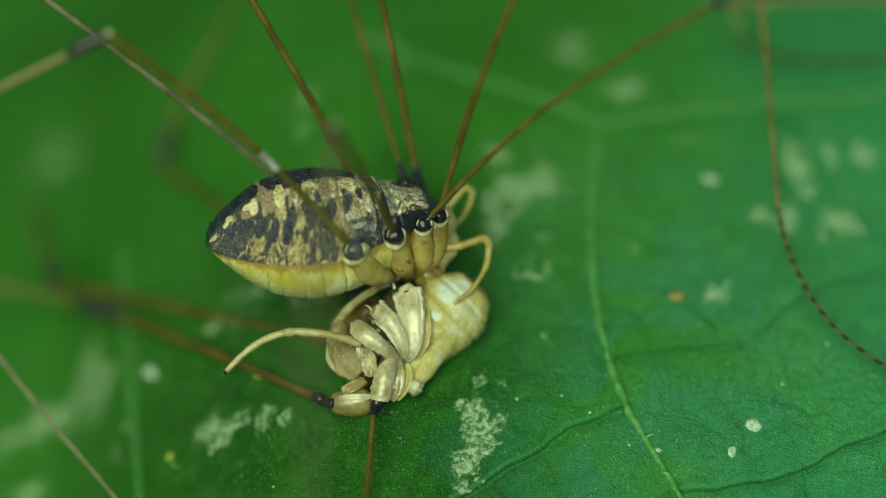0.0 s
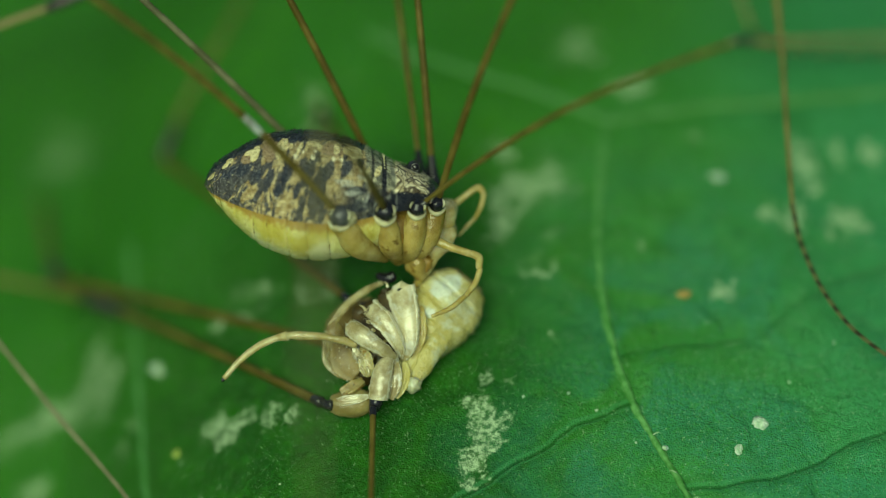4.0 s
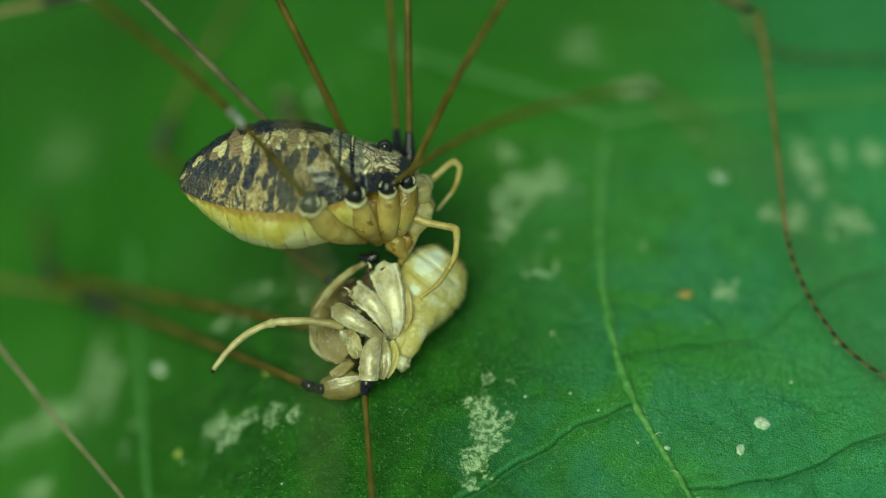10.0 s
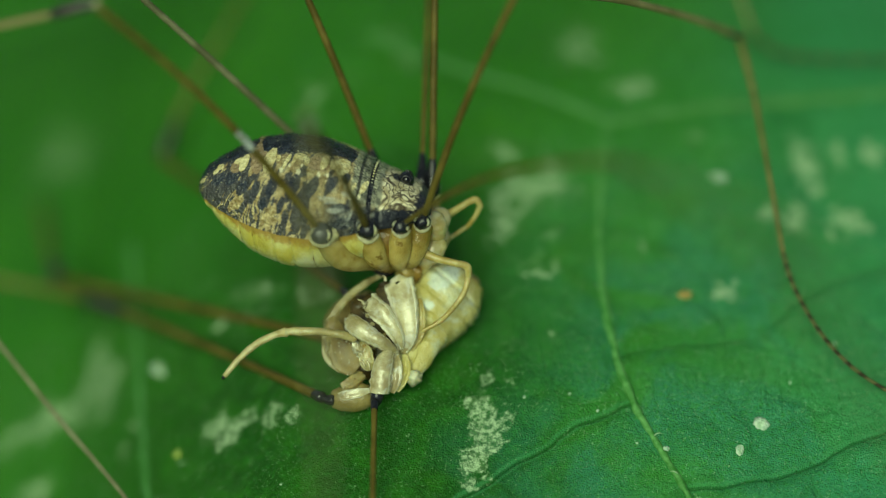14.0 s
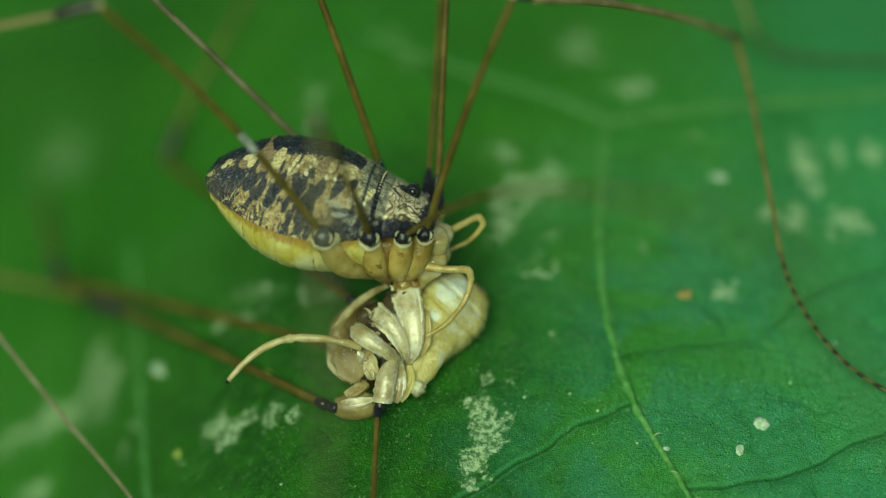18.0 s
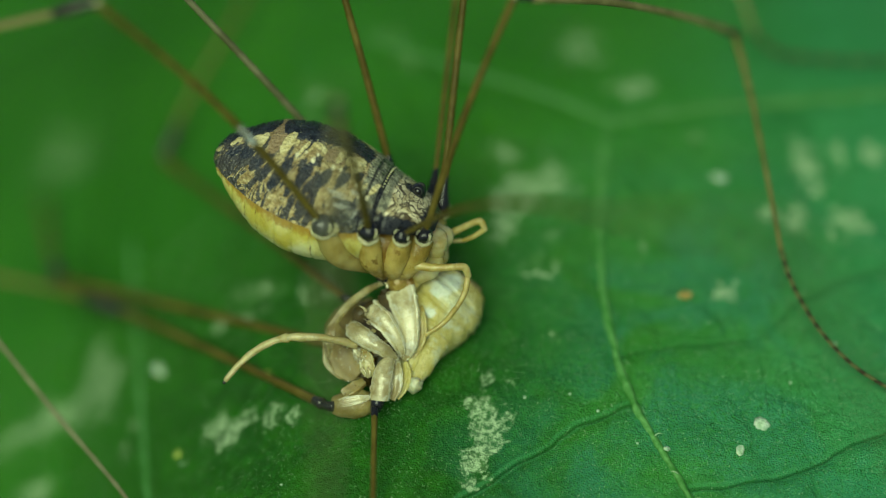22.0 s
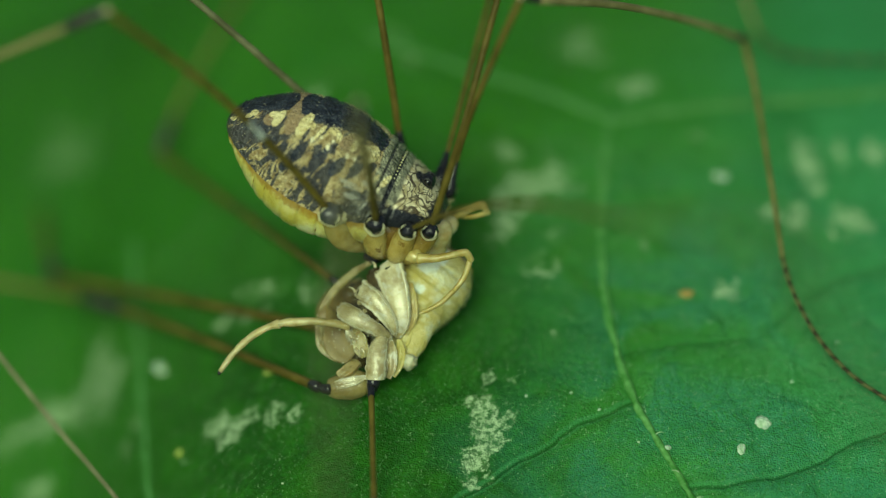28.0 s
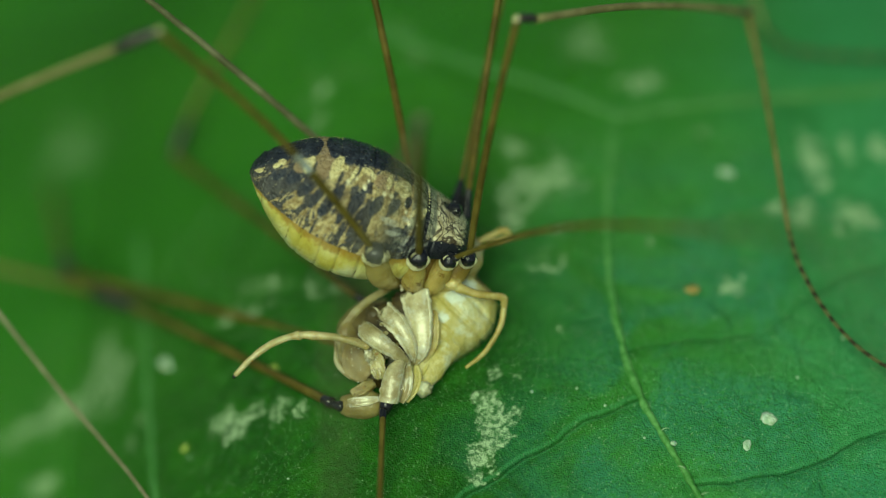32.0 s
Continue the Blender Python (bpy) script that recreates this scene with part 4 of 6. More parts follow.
PREY = [
    (0, mm(-1.883, -0.413, -0.025, -0.1, 3.0, -2.5)),
    (0.5, mm(-1.925, -0.437, -0.054, -0.0, 1.9, -1.6)),
    (1, mm(-1.895, -0.472, -0.095, -0.0, 2.2, -1.9)),
    (1.5, mm(-1.850, -0.491, -0.119, -0.1, 2.8, -2.3)),
    (2, mm(-1.856, -0.475, -0.099, -0.1, 2.6, -2.2)),
    (2.5, mm(-1.905, -0.479, -0.104, -0.0, 2.3, -1.9)),
    (3, mm(-1.949, -0.493, -0.120, -0.0, 1.9, -1.6)),
    (3.5, mm(-2.003, -0.501, -0.130, -0.0, 1.4, -1.2)),
    (5.5, mm(-2.173, -0.253, 0.166, -0.0, -1.2, 1.0)),
    (6, mm(-2.173, -0.292, 0.119, -0.0, -0.4, 0.4)),
    (6.5, mm(-2.102, -0.334, 0.068, -0.0, 0.0, -0.0)),
    (7, mm(-2.149, -0.339, 0.062, -0.0, -0.2, 0.2)),
    (7.5, mm(-2.093, -0.327, 0.077, -0.0, 0.0, -0.0)),
    (8, mm(-2.078, -0.339, 0.063, -0.0, -0.0, 0.0)),
    (8.5, mm(-2.128, -0.340, 0.061, -0.0, -0.1, 0.0)),
    (9, mm(-2.067, -0.352, 0.048, -0.0, -0.2, 0.2)),
    (9.5, mm(-2.328, -0.160, 0.276, -0.0, -2.0, 1.7)),
    (10, mm(-2.323, -0.150, 0.288, -0.0, -2.3, 2.0)),
    (10.5, mm(-2.183, -0.273, 0.141, -0.0, -0.3, 0.2)),
    (11, mm(-2.093, -0.175, 0.258, -0.0, -1.2, 1.0)),
    (11.5, mm(-2.060, -0.147, 0.292, -0.0, -1.7, 1.5)),
    (12, mm(-2.019, -0.244, 0.176, -0.0, -1.1, 0.9)),
    (12.5, mm(-2.023, -0.346, 0.055, -0.0, -0.3, 0.3)),
    (13, mm(-1.997, -0.366, 0.030, 0.0, -0.0, 0.0)),
    (13.5, mm(-2.001, -0.341, 0.061, -0.0, -0.6, 0.5)),
    (14, mm(-2.048, -0.352, 0.047, -0.0, -0.5, 0.5)),
    (14.5, mm(-2.013, -0.368, 0.029, -0.0, -0.1, 0.1)),
    (16.5, mm(-2.015, -0.468, -0.091, -0.0, 0.5, -0.4)),
    (17, mm(-1.942, -0.505, -0.135, -0.0, 1.4, -1.2)),
    (17.5, mm(-1.994, -0.412, -0.025, -0.0, 0.1, -0.1)),
    (18, mm(-1.983, -0.504, -0.134, -0.0, 1.0, -0.8)),
    (18.5, mm(-2.007, -0.483, -0.109, -0.0, 0.3, -0.3)),
    (19, mm(-2.011, -0.467, -0.090, -0.0, 0.0, -0.0)),
    (19.5, mm(-2.037, -0.477, -0.101, -0.0, 0.3, -0.2)),
    (20, mm(-2.038, -0.467, -0.090, -0.0, 0.0, -0.0)),
    (20.5, mm(-2.073, -0.472, -0.096, -0.0, 0.1, -0.1)),
    (21, mm(-2.064, -0.426, -0.040, -0.0, -0.5, 0.5)),
    (21.5, mm(-2.018, -0.468, -0.091, -0.0, 0.1, -0.1)),
    (22, mm(-2.060, -0.464, -0.086, -0.0, 0.1, -0.1)),
    (22.5, mm(-2.062, -0.347, 0.053, -0.0, -1.1, 0.9)),
    (23, mm(-2.053, -0.363, 0.035, -0.0, -1.0, 0.9)),
    (23.5, mm(-2.063, -0.312, 0.095, -0.0, -1.7, 1.5)),
    (24, mm(-2.060, -0.327, 0.077, -0.0, -1.2, 1.0)),
    (24.5, mm(-2.066, -0.363, 0.034, -0.0, -0.8, 0.7)),
    (25, mm(-2.098, -0.352, 0.048, -0.0, -1.2, 1.0)),
    (25.5, mm(-2.057, -0.304, 0.104, -0.0, -1.4, 1.2)),
    (27.5, mm(-2.105, -0.324, 0.081, -0.0, -1.5, 1.3)),
    (28, mm(-2.156, -0.153, 0.284, -0.1, -3.1, 2.6)),
    (28.5, mm(-2.161, -0.170, 0.264, -0.1, -2.8, 2.4)),
    (29, mm(-2.194, -0.201, 0.227, -0.0, -2.5, 2.1)),
    (29.5, mm(-2.194, -0.237, 0.184, -0.0, -2.0, 1.7)),
    (30, mm(-2.197, -0.258, 0.159, -0.0, -1.8, 1.5)),
    (30.5, mm(-2.129, -0.338, 0.064, -0.0, -0.7, 0.6)),
    (31, mm(-2.122, -0.414, -0.027, -0.0, 0.2, -0.2)),
    (31.5, mm(-2.084, -0.557, -0.197, -0.0, 1.9, -1.6)),
    (32, mm(-2.034, -0.585, -0.231, -0.0, 2.2, -1.9)),
]

LEGS = [
    dict(hip=(2.86, -1.14, 0.15), length=7.0,
         knee=[(0, (2.14, 4.03, 10.71)), (2, (2.09, 4.04, 10.72)), (3.5, (2.10, 4.01, 10.69)), (6, (1.98, 4.01, 10.69)), (9, (2.02, 4.01, 10.69)), (9.5, (1.70, 3.94, 10.61)), (10, (1.70, 3.93, 10.60)), (10.5, (2.05, 3.97, 10.64)), (12, (2.03, 3.95, 10.62)), (13, (1.86, 3.87, 10.52)), (17, (1.73, 3.82, 10.46)), (17.5, (1.83, 3.88, 10.53)), (19, (1.74, 3.82, 10.47)), (22, (1.80, 3.85, 10.50)), (25.5, (1.90, 3.86, 10.51)), (28, (1.93, 3.81, 10.45)), (28.5, (1.81, 3.62, 10.23)), (30, (1.78, 3.58, 10.18)), (31, (1.78, 3.56, 10.16)), (32, (1.79, 3.66, 10.28))],
         shin=[(0, (8.97, 10.62, 6.13)), (2, (9.29, 10.58, 6.07)), (6, (9.12, 10.63, 6.13)), (9, (9.02, 10.51, 5.99)), (9.6, (8.95, 10.28, 5.71)), (10, (8.71, 10.12, 5.52)), (10.5, (8.43, 9.76, 5.09)), (11, (8.45, 9.73, 5.06)), (12, (8.38, 9.87, 5.22)), (13, (8.31, 9.81, 5.15)), (14, (8.21, 9.67, 5.00)), (17, (8.12, 9.64, 4.95)), (19, (8.10, 9.73, 5.06)), (22, (8.07, 9.74, 5.07)), (25.5, (8.21, 9.69, 5.01)), (28, (8.29, 9.61, 4.92)), (28.5, (8.18, 9.33, 4.59)), (29.5, (8.13, 9.41, 4.68)), (30.5, (8.12, 9.46, 4.74)), (31.5, (8.12, 9.90, 5.26)), (32, (8.20, 10.02, 5.41))],
         foot=[(0, (9.33, 3.93, 2.66)), (1, (9.36, 4.01, 2.75)), (2, (9.45, 4.06, 2.82)), (3.5, (9.47, 4.03, 2.78)), (6, (9.43, 3.99, 2.73)), (9, (9.43, 3.96, 2.70)), (10, (9.27, 3.84, 2.55)), (11, (9.16, 3.69, 2.37)), (13, (9.18, 3.71, 2.40)), (16.5, (9.09, 3.61, 2.28)), (19, (9.10, 3.67, 2.35)), (25.5, (9.14, 3.63, 2.31)), (28.5, (9.11, 3.51, 2.16)), (30, (9.14, 3.54, 2.19)), (31, (9.13, 3.61, 2.28)), (32, (9.15, 3.81, 2.52))],
         metatarsus=[(8.31, 9.81, 5.15), (8.58, 7.95, 4.66), (8.85, 5.88, 3.75), (9.18, 3.71, 2.40)],
         tarsus=[(9.18, 3.71, 2.40), (9.46, 2.88, 1.88), (10.06, 1.85, 1.27), (10.85, 0.94, 0.81), (11.77, 0.29, 0.50), (12.82, -0.22, 0.20)]),
    dict(hip=(2.33, -1.42, 0.08), length=10.1,
         knee=[(0, (7.03, 2.73, 11.27)), (1, (7.23, 2.52, 11.17)), (2, (7.90, 2.53, 10.71)), (3.5, (7.64, 1.83, 10.81)), (6, (6.69, -0.33, 11.97)), (9, (6.29, -1.47, 12.72)), (10, (5.88, -2.17, 12.89)), (11, (5.63, -3.71, 12.84)), (13, (5.34, -4.42, 12.62)), (17, (4.96, -5.17, 12.28)), (19, (4.39, -5.79, 12.01)), (23, (4.37, -6.10, 11.71)), (25.5, (4.49, -6.05, 11.53)), (28, (5.05, -5.66, 11.22)), (30, (5.66, -5.46, 10.84)), (32, (7.68, -4.67, 10.00))],
         shin=[(0, (14.67, -4.14, 16.85)), (6, (14.67, -5.32, 15.44)), (10.5, (6.88, -17.07, 20.11)), (28, (6.88, -17.07, 20.11)), (32, (8.21, -15.53, 18.83))],
         foot=[(0, (12.27, -12.68, 5.59)), (32, (12.27, -12.68, 5.59))],
         metatarsus=[(6.88, -17.07, 20.11), (9.57, -14.87, 13.25), (12.27, -12.68, 5.59)],
         tarsus=[(12.27, -12.68, 5.59), (14.52, -10.85, -0.66), (15.86, -9.75, -4.09)]),
    dict(hip=(1.49, -1.70, 0.02), length=7.7,
         knee=[(0, (-2.46, -1.85, 11.02)), (2, (-2.51, -1.75, 11.13)), (3.5, (-2.74, -1.71, 11.18)), (6, (-3.03, -1.58, 11.34)), (9, (-3.21, -1.58, 11.34)), (10, (-3.79, -1.53, 11.39)), (11, (-4.07, -1.89, 10.97)), (13, (-3.31, -1.80, 11.08)), (17, (-3.27, -1.89, 10.97)), (19, (-2.80, -1.71, 11.19)), (23, (-2.48, -1.57, 11.36)), (25.5, (-2.36, -1.71, 11.19)), (28, (-2.08, -1.63, 11.28)), (30, (-1.75, -1.79, 11.09)), (32, (-0.74, -1.79, 11.09))],
         shin=[(0, (-2.79, -13.30, 13.71)), (32, (-2.29, -13.30, 13.71))],
         foot=[(0, (-2.86, -10.69, 3.22)), (32, (-2.86, -10.69, 3.22))],
         metatarsus=[(-2.59, -13.30, 13.71), (-2.73, -11.99, 8.86), (-2.86, -10.69, 3.22)],
         tarsus=[(-2.86, -10.69, 3.22), (-2.98, -9.60, -1.36), (-3.05, -8.94, -3.78)]),
    dict(hip=(0.30, -1.96, -0.11), length=8.9,
         knee=[(0, (-8.28, 2.36, 10.74)), (1, (-8.42, 2.83, 10.84)), (2, (-8.65, 3.64, 10.56)), (3.5, (-8.75, 3.32, 11.12)), (6, (-8.76, 2.45, 11.94)), (9, (-8.74, 2.26, 11.95)), (10, (-8.95, 1.61, 12.50)), (11, (-8.93, 2.18, 12.01)), (13, (-8.82, 2.41, 11.58)), (17, (-8.70, 2.49, 11.45)), (19, (-8.71, 2.24, 11.70)), (23, (-8.78, 2.02, 11.97)), (25.5, (-8.71, 1.80, 12.03)), (28, (-8.48, 1.47, 12.02)), (30, (-8.19, 1.27, 11.63)), (31, (-7.78, 1.13, 11.38)), (32, (-7.34, 1.49, 11.19))],
         shin=[(0, (-14.66, 1.14, 7.58)), (2, (-14.85, 1.83, 8.40)), (6, (-14.92, 2.99, 9.78)), (11, (-14.97, 2.94, 9.73)), (13, (-14.97, 2.71, 9.45)), (19, (-14.94, 2.76, 9.51)), (25.5, (-14.99, 2.57, 9.29)), (28, (-14.98, 1.77, 8.33)), (30, (-15.08, 1.23, 7.69)), (32, (-15.18, 1.05, 7.47))],
         foot=[(0, (-10.12, 0.82, -1.51)), (6, (-10.29, 1.04, -1.25)), (9, (-10.22, 1.01, -1.28)), (10, (-10.32, 0.91, -1.40)), (13, (-10.26, 0.91, -1.40)), (19, (-10.20, 1.04, -1.24)), (25.5, (-10.36, 0.88, -1.44)), (28, (-10.43, 0.82, -1.51)), (32, (-10.21, 1.14, -1.13))],
         metatarsus=[(-14.97, 2.71, 9.45), (-14.65, 2.41, 6.91), (-14.14, 2.81, 4.59), (-13.41, 3.33, 2.10)],
         tarsus=[(-13.41, 3.33, 2.10), (-12.87, 3.20, 1.01), (-11.66, 2.24, -0.28), (-10.26, 0.91, -1.40), (-9.38, -0.08, -1.81), (-8.43, -1.23, -2.24), (-7.25, -2.75, -2.97)]),
    dict(hip=(2.86, 1.14, 0.15), length=6.9,
         knee=[(0, (-1.41, 7.36, 8.15)), (2, (-0.70, 7.32, 8.10)), (3.5, (-0.60, 7.32, 8.10)), (6, (-0.58, 7.32, 8.10)), (9, (-0.73, 7.32, 8.10)), (10, (-0.93, 7.32, 8.10)), (11, (-0.54, 7.32, 8.10)), (13, (-0.24, 7.32, 8.10)), (17, (0.02, 7.32, 8.10)), (19, (0.23, 7.32, 8.10)), (23, (0.71, 7.33, 8.11)), (25.5, (0.99, 7.32, 8.10)), (28, (1.48, 7.30, 8.08)), (30, (1.50, 7.28, 8.05)), (32, (1.32, 7.23, 7.99))],
         shin=[(0, (7.63, 13.71, 5.44)), (32, (7.84, 13.71, 5.44))],
         foot=[(0, (8.80, 11.96, 3.37)), (32, (8.95, 11.94, 3.34))],
         metatarsus=[(7.72, 13.71, 5.44), (8.25, 12.72, 4.59), (8.80, 11.96, 3.37)],
         tarsus=[(8.80, 11.96, 3.37), (9.44, 11.73, 2.94), (10.64, 11.61, 2.79), (12.41, 11.66, 2.69), (13.71, 11.79, 2.54)]),
    dict(hip=(2.55, 1.30, 0.24), length=11.0,
         knee=[(0, (-2.28, 9.19, 6.76)), (2, (-1.56, 9.15, 6.70)), (3.5, (-1.20, 9.14, 6.70)), (6, (-1.06, 9.14, 6.70)), (9, (-1.18, 9.14, 6.70)), (10, (-1.44, 9.14, 6.70)), (11, (-1.06, 9.14, 6.70)), (13, (-0.43, 9.14, 6.70)), (17, (-0.11, 9.14, 6.70)), (19, (0.10, 9.15, 6.70)), (23, (0.48, 9.16, 6.72)), (25.5, (0.79, 9.15, 6.71)), (28, (1.29, 9.13, 6.69)), (30, (1.43, 9.11, 6.66)), (32, (1.45, 9.06, 6.60))],
         shin=[(0, (3.71, 29.74, 10.55)), (32, (3.71, 29.74, 10.55))],
         foot=[(0, (5.00, 33.60, 2.89)), (32, (5.00, 33.60, 2.89))],
         metatarsus=[(3.71, 29.74, 10.55), (4.35, 31.67, 7.12), (5.00, 33.60, 2.89)],
         tarsus=[(5.00, 33.60, 2.89), (5.53, 35.21, -0.50), (5.85, 36.18, -2.22)]),
    dict(hip=(1.42, 1.62, 0.20), length=7.5,
         knee=[(0, (-4.89, 6.96, 8.46)), (2, (-4.26, 6.92, 8.41)), (3.5, (-4.06, 6.91, 8.41)), (6, (-4.03, 6.91, 8.41)), (9, (-4.20, 6.91, 8.41)), (10, (-4.44, 6.91, 8.41)), (11, (-4.46, 6.91, 8.41)), (13, (-3.67, 6.91, 8.41)), (17, (-3.46, 6.91, 8.41)), (19, (-3.09, 6.92, 8.41)), (23, (-2.48, 6.93, 8.42)), (25.5, (-2.28, 6.92, 8.41)), (28, (-1.77, 6.90, 8.39)), (30, (-2.17, 6.88, 8.36)), (32, (-2.03, 6.83, 8.30))],
         shin=[(0, (-8.66, 19.40, 9.12)), (32, (-8.66, 19.40, 9.12))],
         foot=[(0, (-9.97, 24.27, 0.06)), (32, (-9.97, 24.27, 0.06))],
         metatarsus=[(-8.66, 19.40, 9.12), (-9.31, 21.84, 4.99), (-9.97, 24.27, 0.06)],
         tarsus=[(-9.97, 24.27, 0.06), (-10.52, 26.31, -3.92), (-10.84, 27.53, -5.98)]),
    dict(hip=(0.30, 1.96, -0.11), length=10.5,
         knee=[(0, (-10.34, 6.65, 8.70)), (1, (-9.51, 6.62, 8.66)), (2, (-8.64, 6.61, 8.65)), (3.5, (-8.07, 6.60, 8.64)), (6, (-7.91, 6.60, 8.64)), (9, (-8.04, 6.60, 8.64)), (10, (-8.10, 6.60, 8.64)), (11, (-8.24, 6.60, 8.64)), (13, (-8.05, 6.60, 8.64)), (17, (-8.00, 6.60, 8.64)), (19, (-7.53, 6.61, 8.65)), (23, (-6.69, 6.62, 8.66)), (25.5, (-6.62, 6.61, 8.65)), (28, (-6.81, 6.59, 8.63)), (30, (-7.90, 6.57, 8.60)), (32, (-8.16, 6.52, 8.54))],
         shin=[(0, (-18.39, 16.79, 6.01)), (32, (-18.39, 16.79, 6.01))],
         foot=[(0, (-19.75, 17.61, -3.48)), (32, (-19.75, 17.61, -3.48))],
         metatarsus=[(-18.39, 16.79, 6.01), (-19.07, 17.20, 1.67), (-19.75, 17.61, -3.48)],
         tarsus=[(-19.75, 17.61, -3.48), (-20.32, 17.95, -7.64), (-20.66, 18.16, -9.81)]),
]


# ---- harvestman ----
XS = [-3.27, -3.2, -3.0, -2.5, -1.8, -1, -0.2, 0.6, 1.2, 1.7, 2.2, 2.7, 3.02]
TOP = [0.22, 0.46, 0.80, 1.14, 1.54, 1.74, 1.74, 1.52, 1.25, 1.0, 0.85, 0.62, 0.30]
SEAM = [0.15, 0.12, 0.05, -0.1, -0.25, -0.35, -0.4, -0.3, -0.15, -0.05, 0, 0.05, 0.1]
HALF = [0.04, 0.38, 0.74, 1.08, 1.48, 1.72, 1.82, 1.80, 1.7, 1.55, 1.35, 1.02, 0.5]
LOW = [0.10, -0.06, -0.33, -0.88, -1.38, -1.66, -1.70, -1.53, -1.3, -1.2, -1.1, -0.9, -0.5]


def profile(x):
    out = []
    for table in (TOP, SEAM, HALF, LOW):
        out.append(sum(np.interp(x + d, XS, table) * w for d, w in ((-0.22, 0.25), (0, 0.5), (0.22, 0.25))) if -3.0 < x < 2.8 else np.interp(x, XS, table))
    return out


def hull(x0, x1, n, upper, folds, depth, inset=1.0, sides=40):
    """Upper or lower half of the body between two places along it, with cross folds."""
    vs, fs = [], []
    for i in range(n + 1):
        x = x0 + (x1 - x0) * i / n
        top, seam, half, low = profile(x)
        crease = sum(math.exp(-((x - f) / 0.045) ** 2) for f in folds)
        k = 1 - depth * crease
        for j in range(sides + 1):
            a = math.pi * j / sides
            y = half * inset * k * math.copysign(abs(math.cos(a)) ** 0.85, math.cos(a))
            h = (top - seam) if upper else (low - seam)
            z = seam + h * k * math.sin(a) ** 0.9
            bend = 0.12 * math.sin(a) if not upper else 0
            g = 1 + 0.012 * noise.noise(Vector((x * 2, y * 2, z * 2)))
            vs.append((x + bend, y * g, z * g))
    w = sides + 1
    for i in range(n):
        for j in range(sides):
            q = (i * w + j, i * w + j + 1, (i + 1) * w + j + 1, (i + 1) * w + j)
            fs.append(q if upper else q[::-1])
    return vs, fs


def femur_shape(length, thick, bow=0.12):
    """A long leg joint along x, dark at its root, with rows of small thorns."""
    pts = [(length * k, 0, bow * math.sin(math.pi * k)) for k in (0, 0.2, 0.4, 0.6, 0.8, 1.0)]
    shape = tube(pts, [thick * 0.8, thick, thick * 0.95, thick * 0.85, thick], 10, 8)
    thorns = []
    n = int(length / 0.11)
    for i in range(3, n):
        x = length * i / n
        for s in range(4):
            a = s * math.pi / 2 + 0.4 + 0.3 * math.sin(i * 2.1)
            ca, sa = math.cos(a), math.sin(a)
            b = Vector((x, ca * thick * 0.9, bow * math.sin(math.pi * x / length) + sa * thick * 0.9))
            o = Vector((0.05, ca * thick * 0.45, sa * thick * 0.45))
            e1, e2 = Vector((thick * 0.16, 0, 0)), Vector((0, -sa, ca)) * thick * 0.16
            thorns.append(([b + e1, b + e2, b - e1, b - e2, b + o], [(0, 1, 4), (1, 2, 4), (2, 3, 4), (3, 0, 4)]))
    return join(shape, *thorns)


def paint(ob, name, values):
    at = ob.data.attributes.new(name, "FLOAT", "POINT")
    at.data.foreach_set("value", np.asarray(values, dtype=np.float32))


# Marks of the back: place along the body, angle up from its hem, half-widths in mm and radians, slant.
LOBES_REAR = [
    (-3.10, 0.74, 0.09, 0.13, 0.0), (-2.63, 1.09, 0.10, 0.10, 0.0), (-2.74, 0.96, 0.08, 0.10, 0.3),
    (-1.97, 1.03, 0.12, 0.20, 0.2), (-2.10, 1.10, 0.16, 0.09, 0.0), (-1.27, 1.05, 0.15, 0.25, 0.2),
]
LOBES_FRONT = [
    (-0.81, 1.01, 0.055, 0.17, 0.5), (-1.03, 1.07, 0.05, 0.06, 0.0), (-0.45, 1.14, 0.19, 0.065, 0.0), (-0.28, 1.07, 0.055, 0.09, 0.3), (-0.62, 1.06, 0.05, 0.09, 0.4),
    (0.18, 1.13, 0.09, 0.15, 0.3), (0.67, 1.19, 0.19, 0.18, 0.2), (0.46, 1.13, 0.14, 0.11, 0.0), (0.62, 1.03, 0.12, 0.06, 0.3), (1.28, 0.91, 0.075, 0.17, 0.4), (1.02, 0.84, 0.05, 0.10, 0.3),
]
PINK = [(-1.57, 1.08, 0.21, 0.30, 0.15), (-1.66, 1.45, 0.12, 0.22, 0.0), (-2.16, 0.98, 0.18, 0.16, 0.2), (0.02, 1.06, 0.30, 0.13, 0.2)]
DOTS = [
    (-0.92, 0.85, 0.05, 0.045, 0.0), (-0.47, 0.86, 0.06, 0.05, 0.0), (0.08, 0.885, 0.05, 0.045, 0.0), (-0.72, 0.96, 0.035, 0.03, 0.0), (-0.40, 0.97, 0.035, 0.03, 0.0),
    (0.30, 0.92, 0.04, 0.04, 0.0), (0.95, 0.62, 0.05, 0.05, 0.0), (1.18, 0.68, 0.045, 0.05, 0.0), (0.80, 0.78, 0.04, 0.04, 0.0),
]
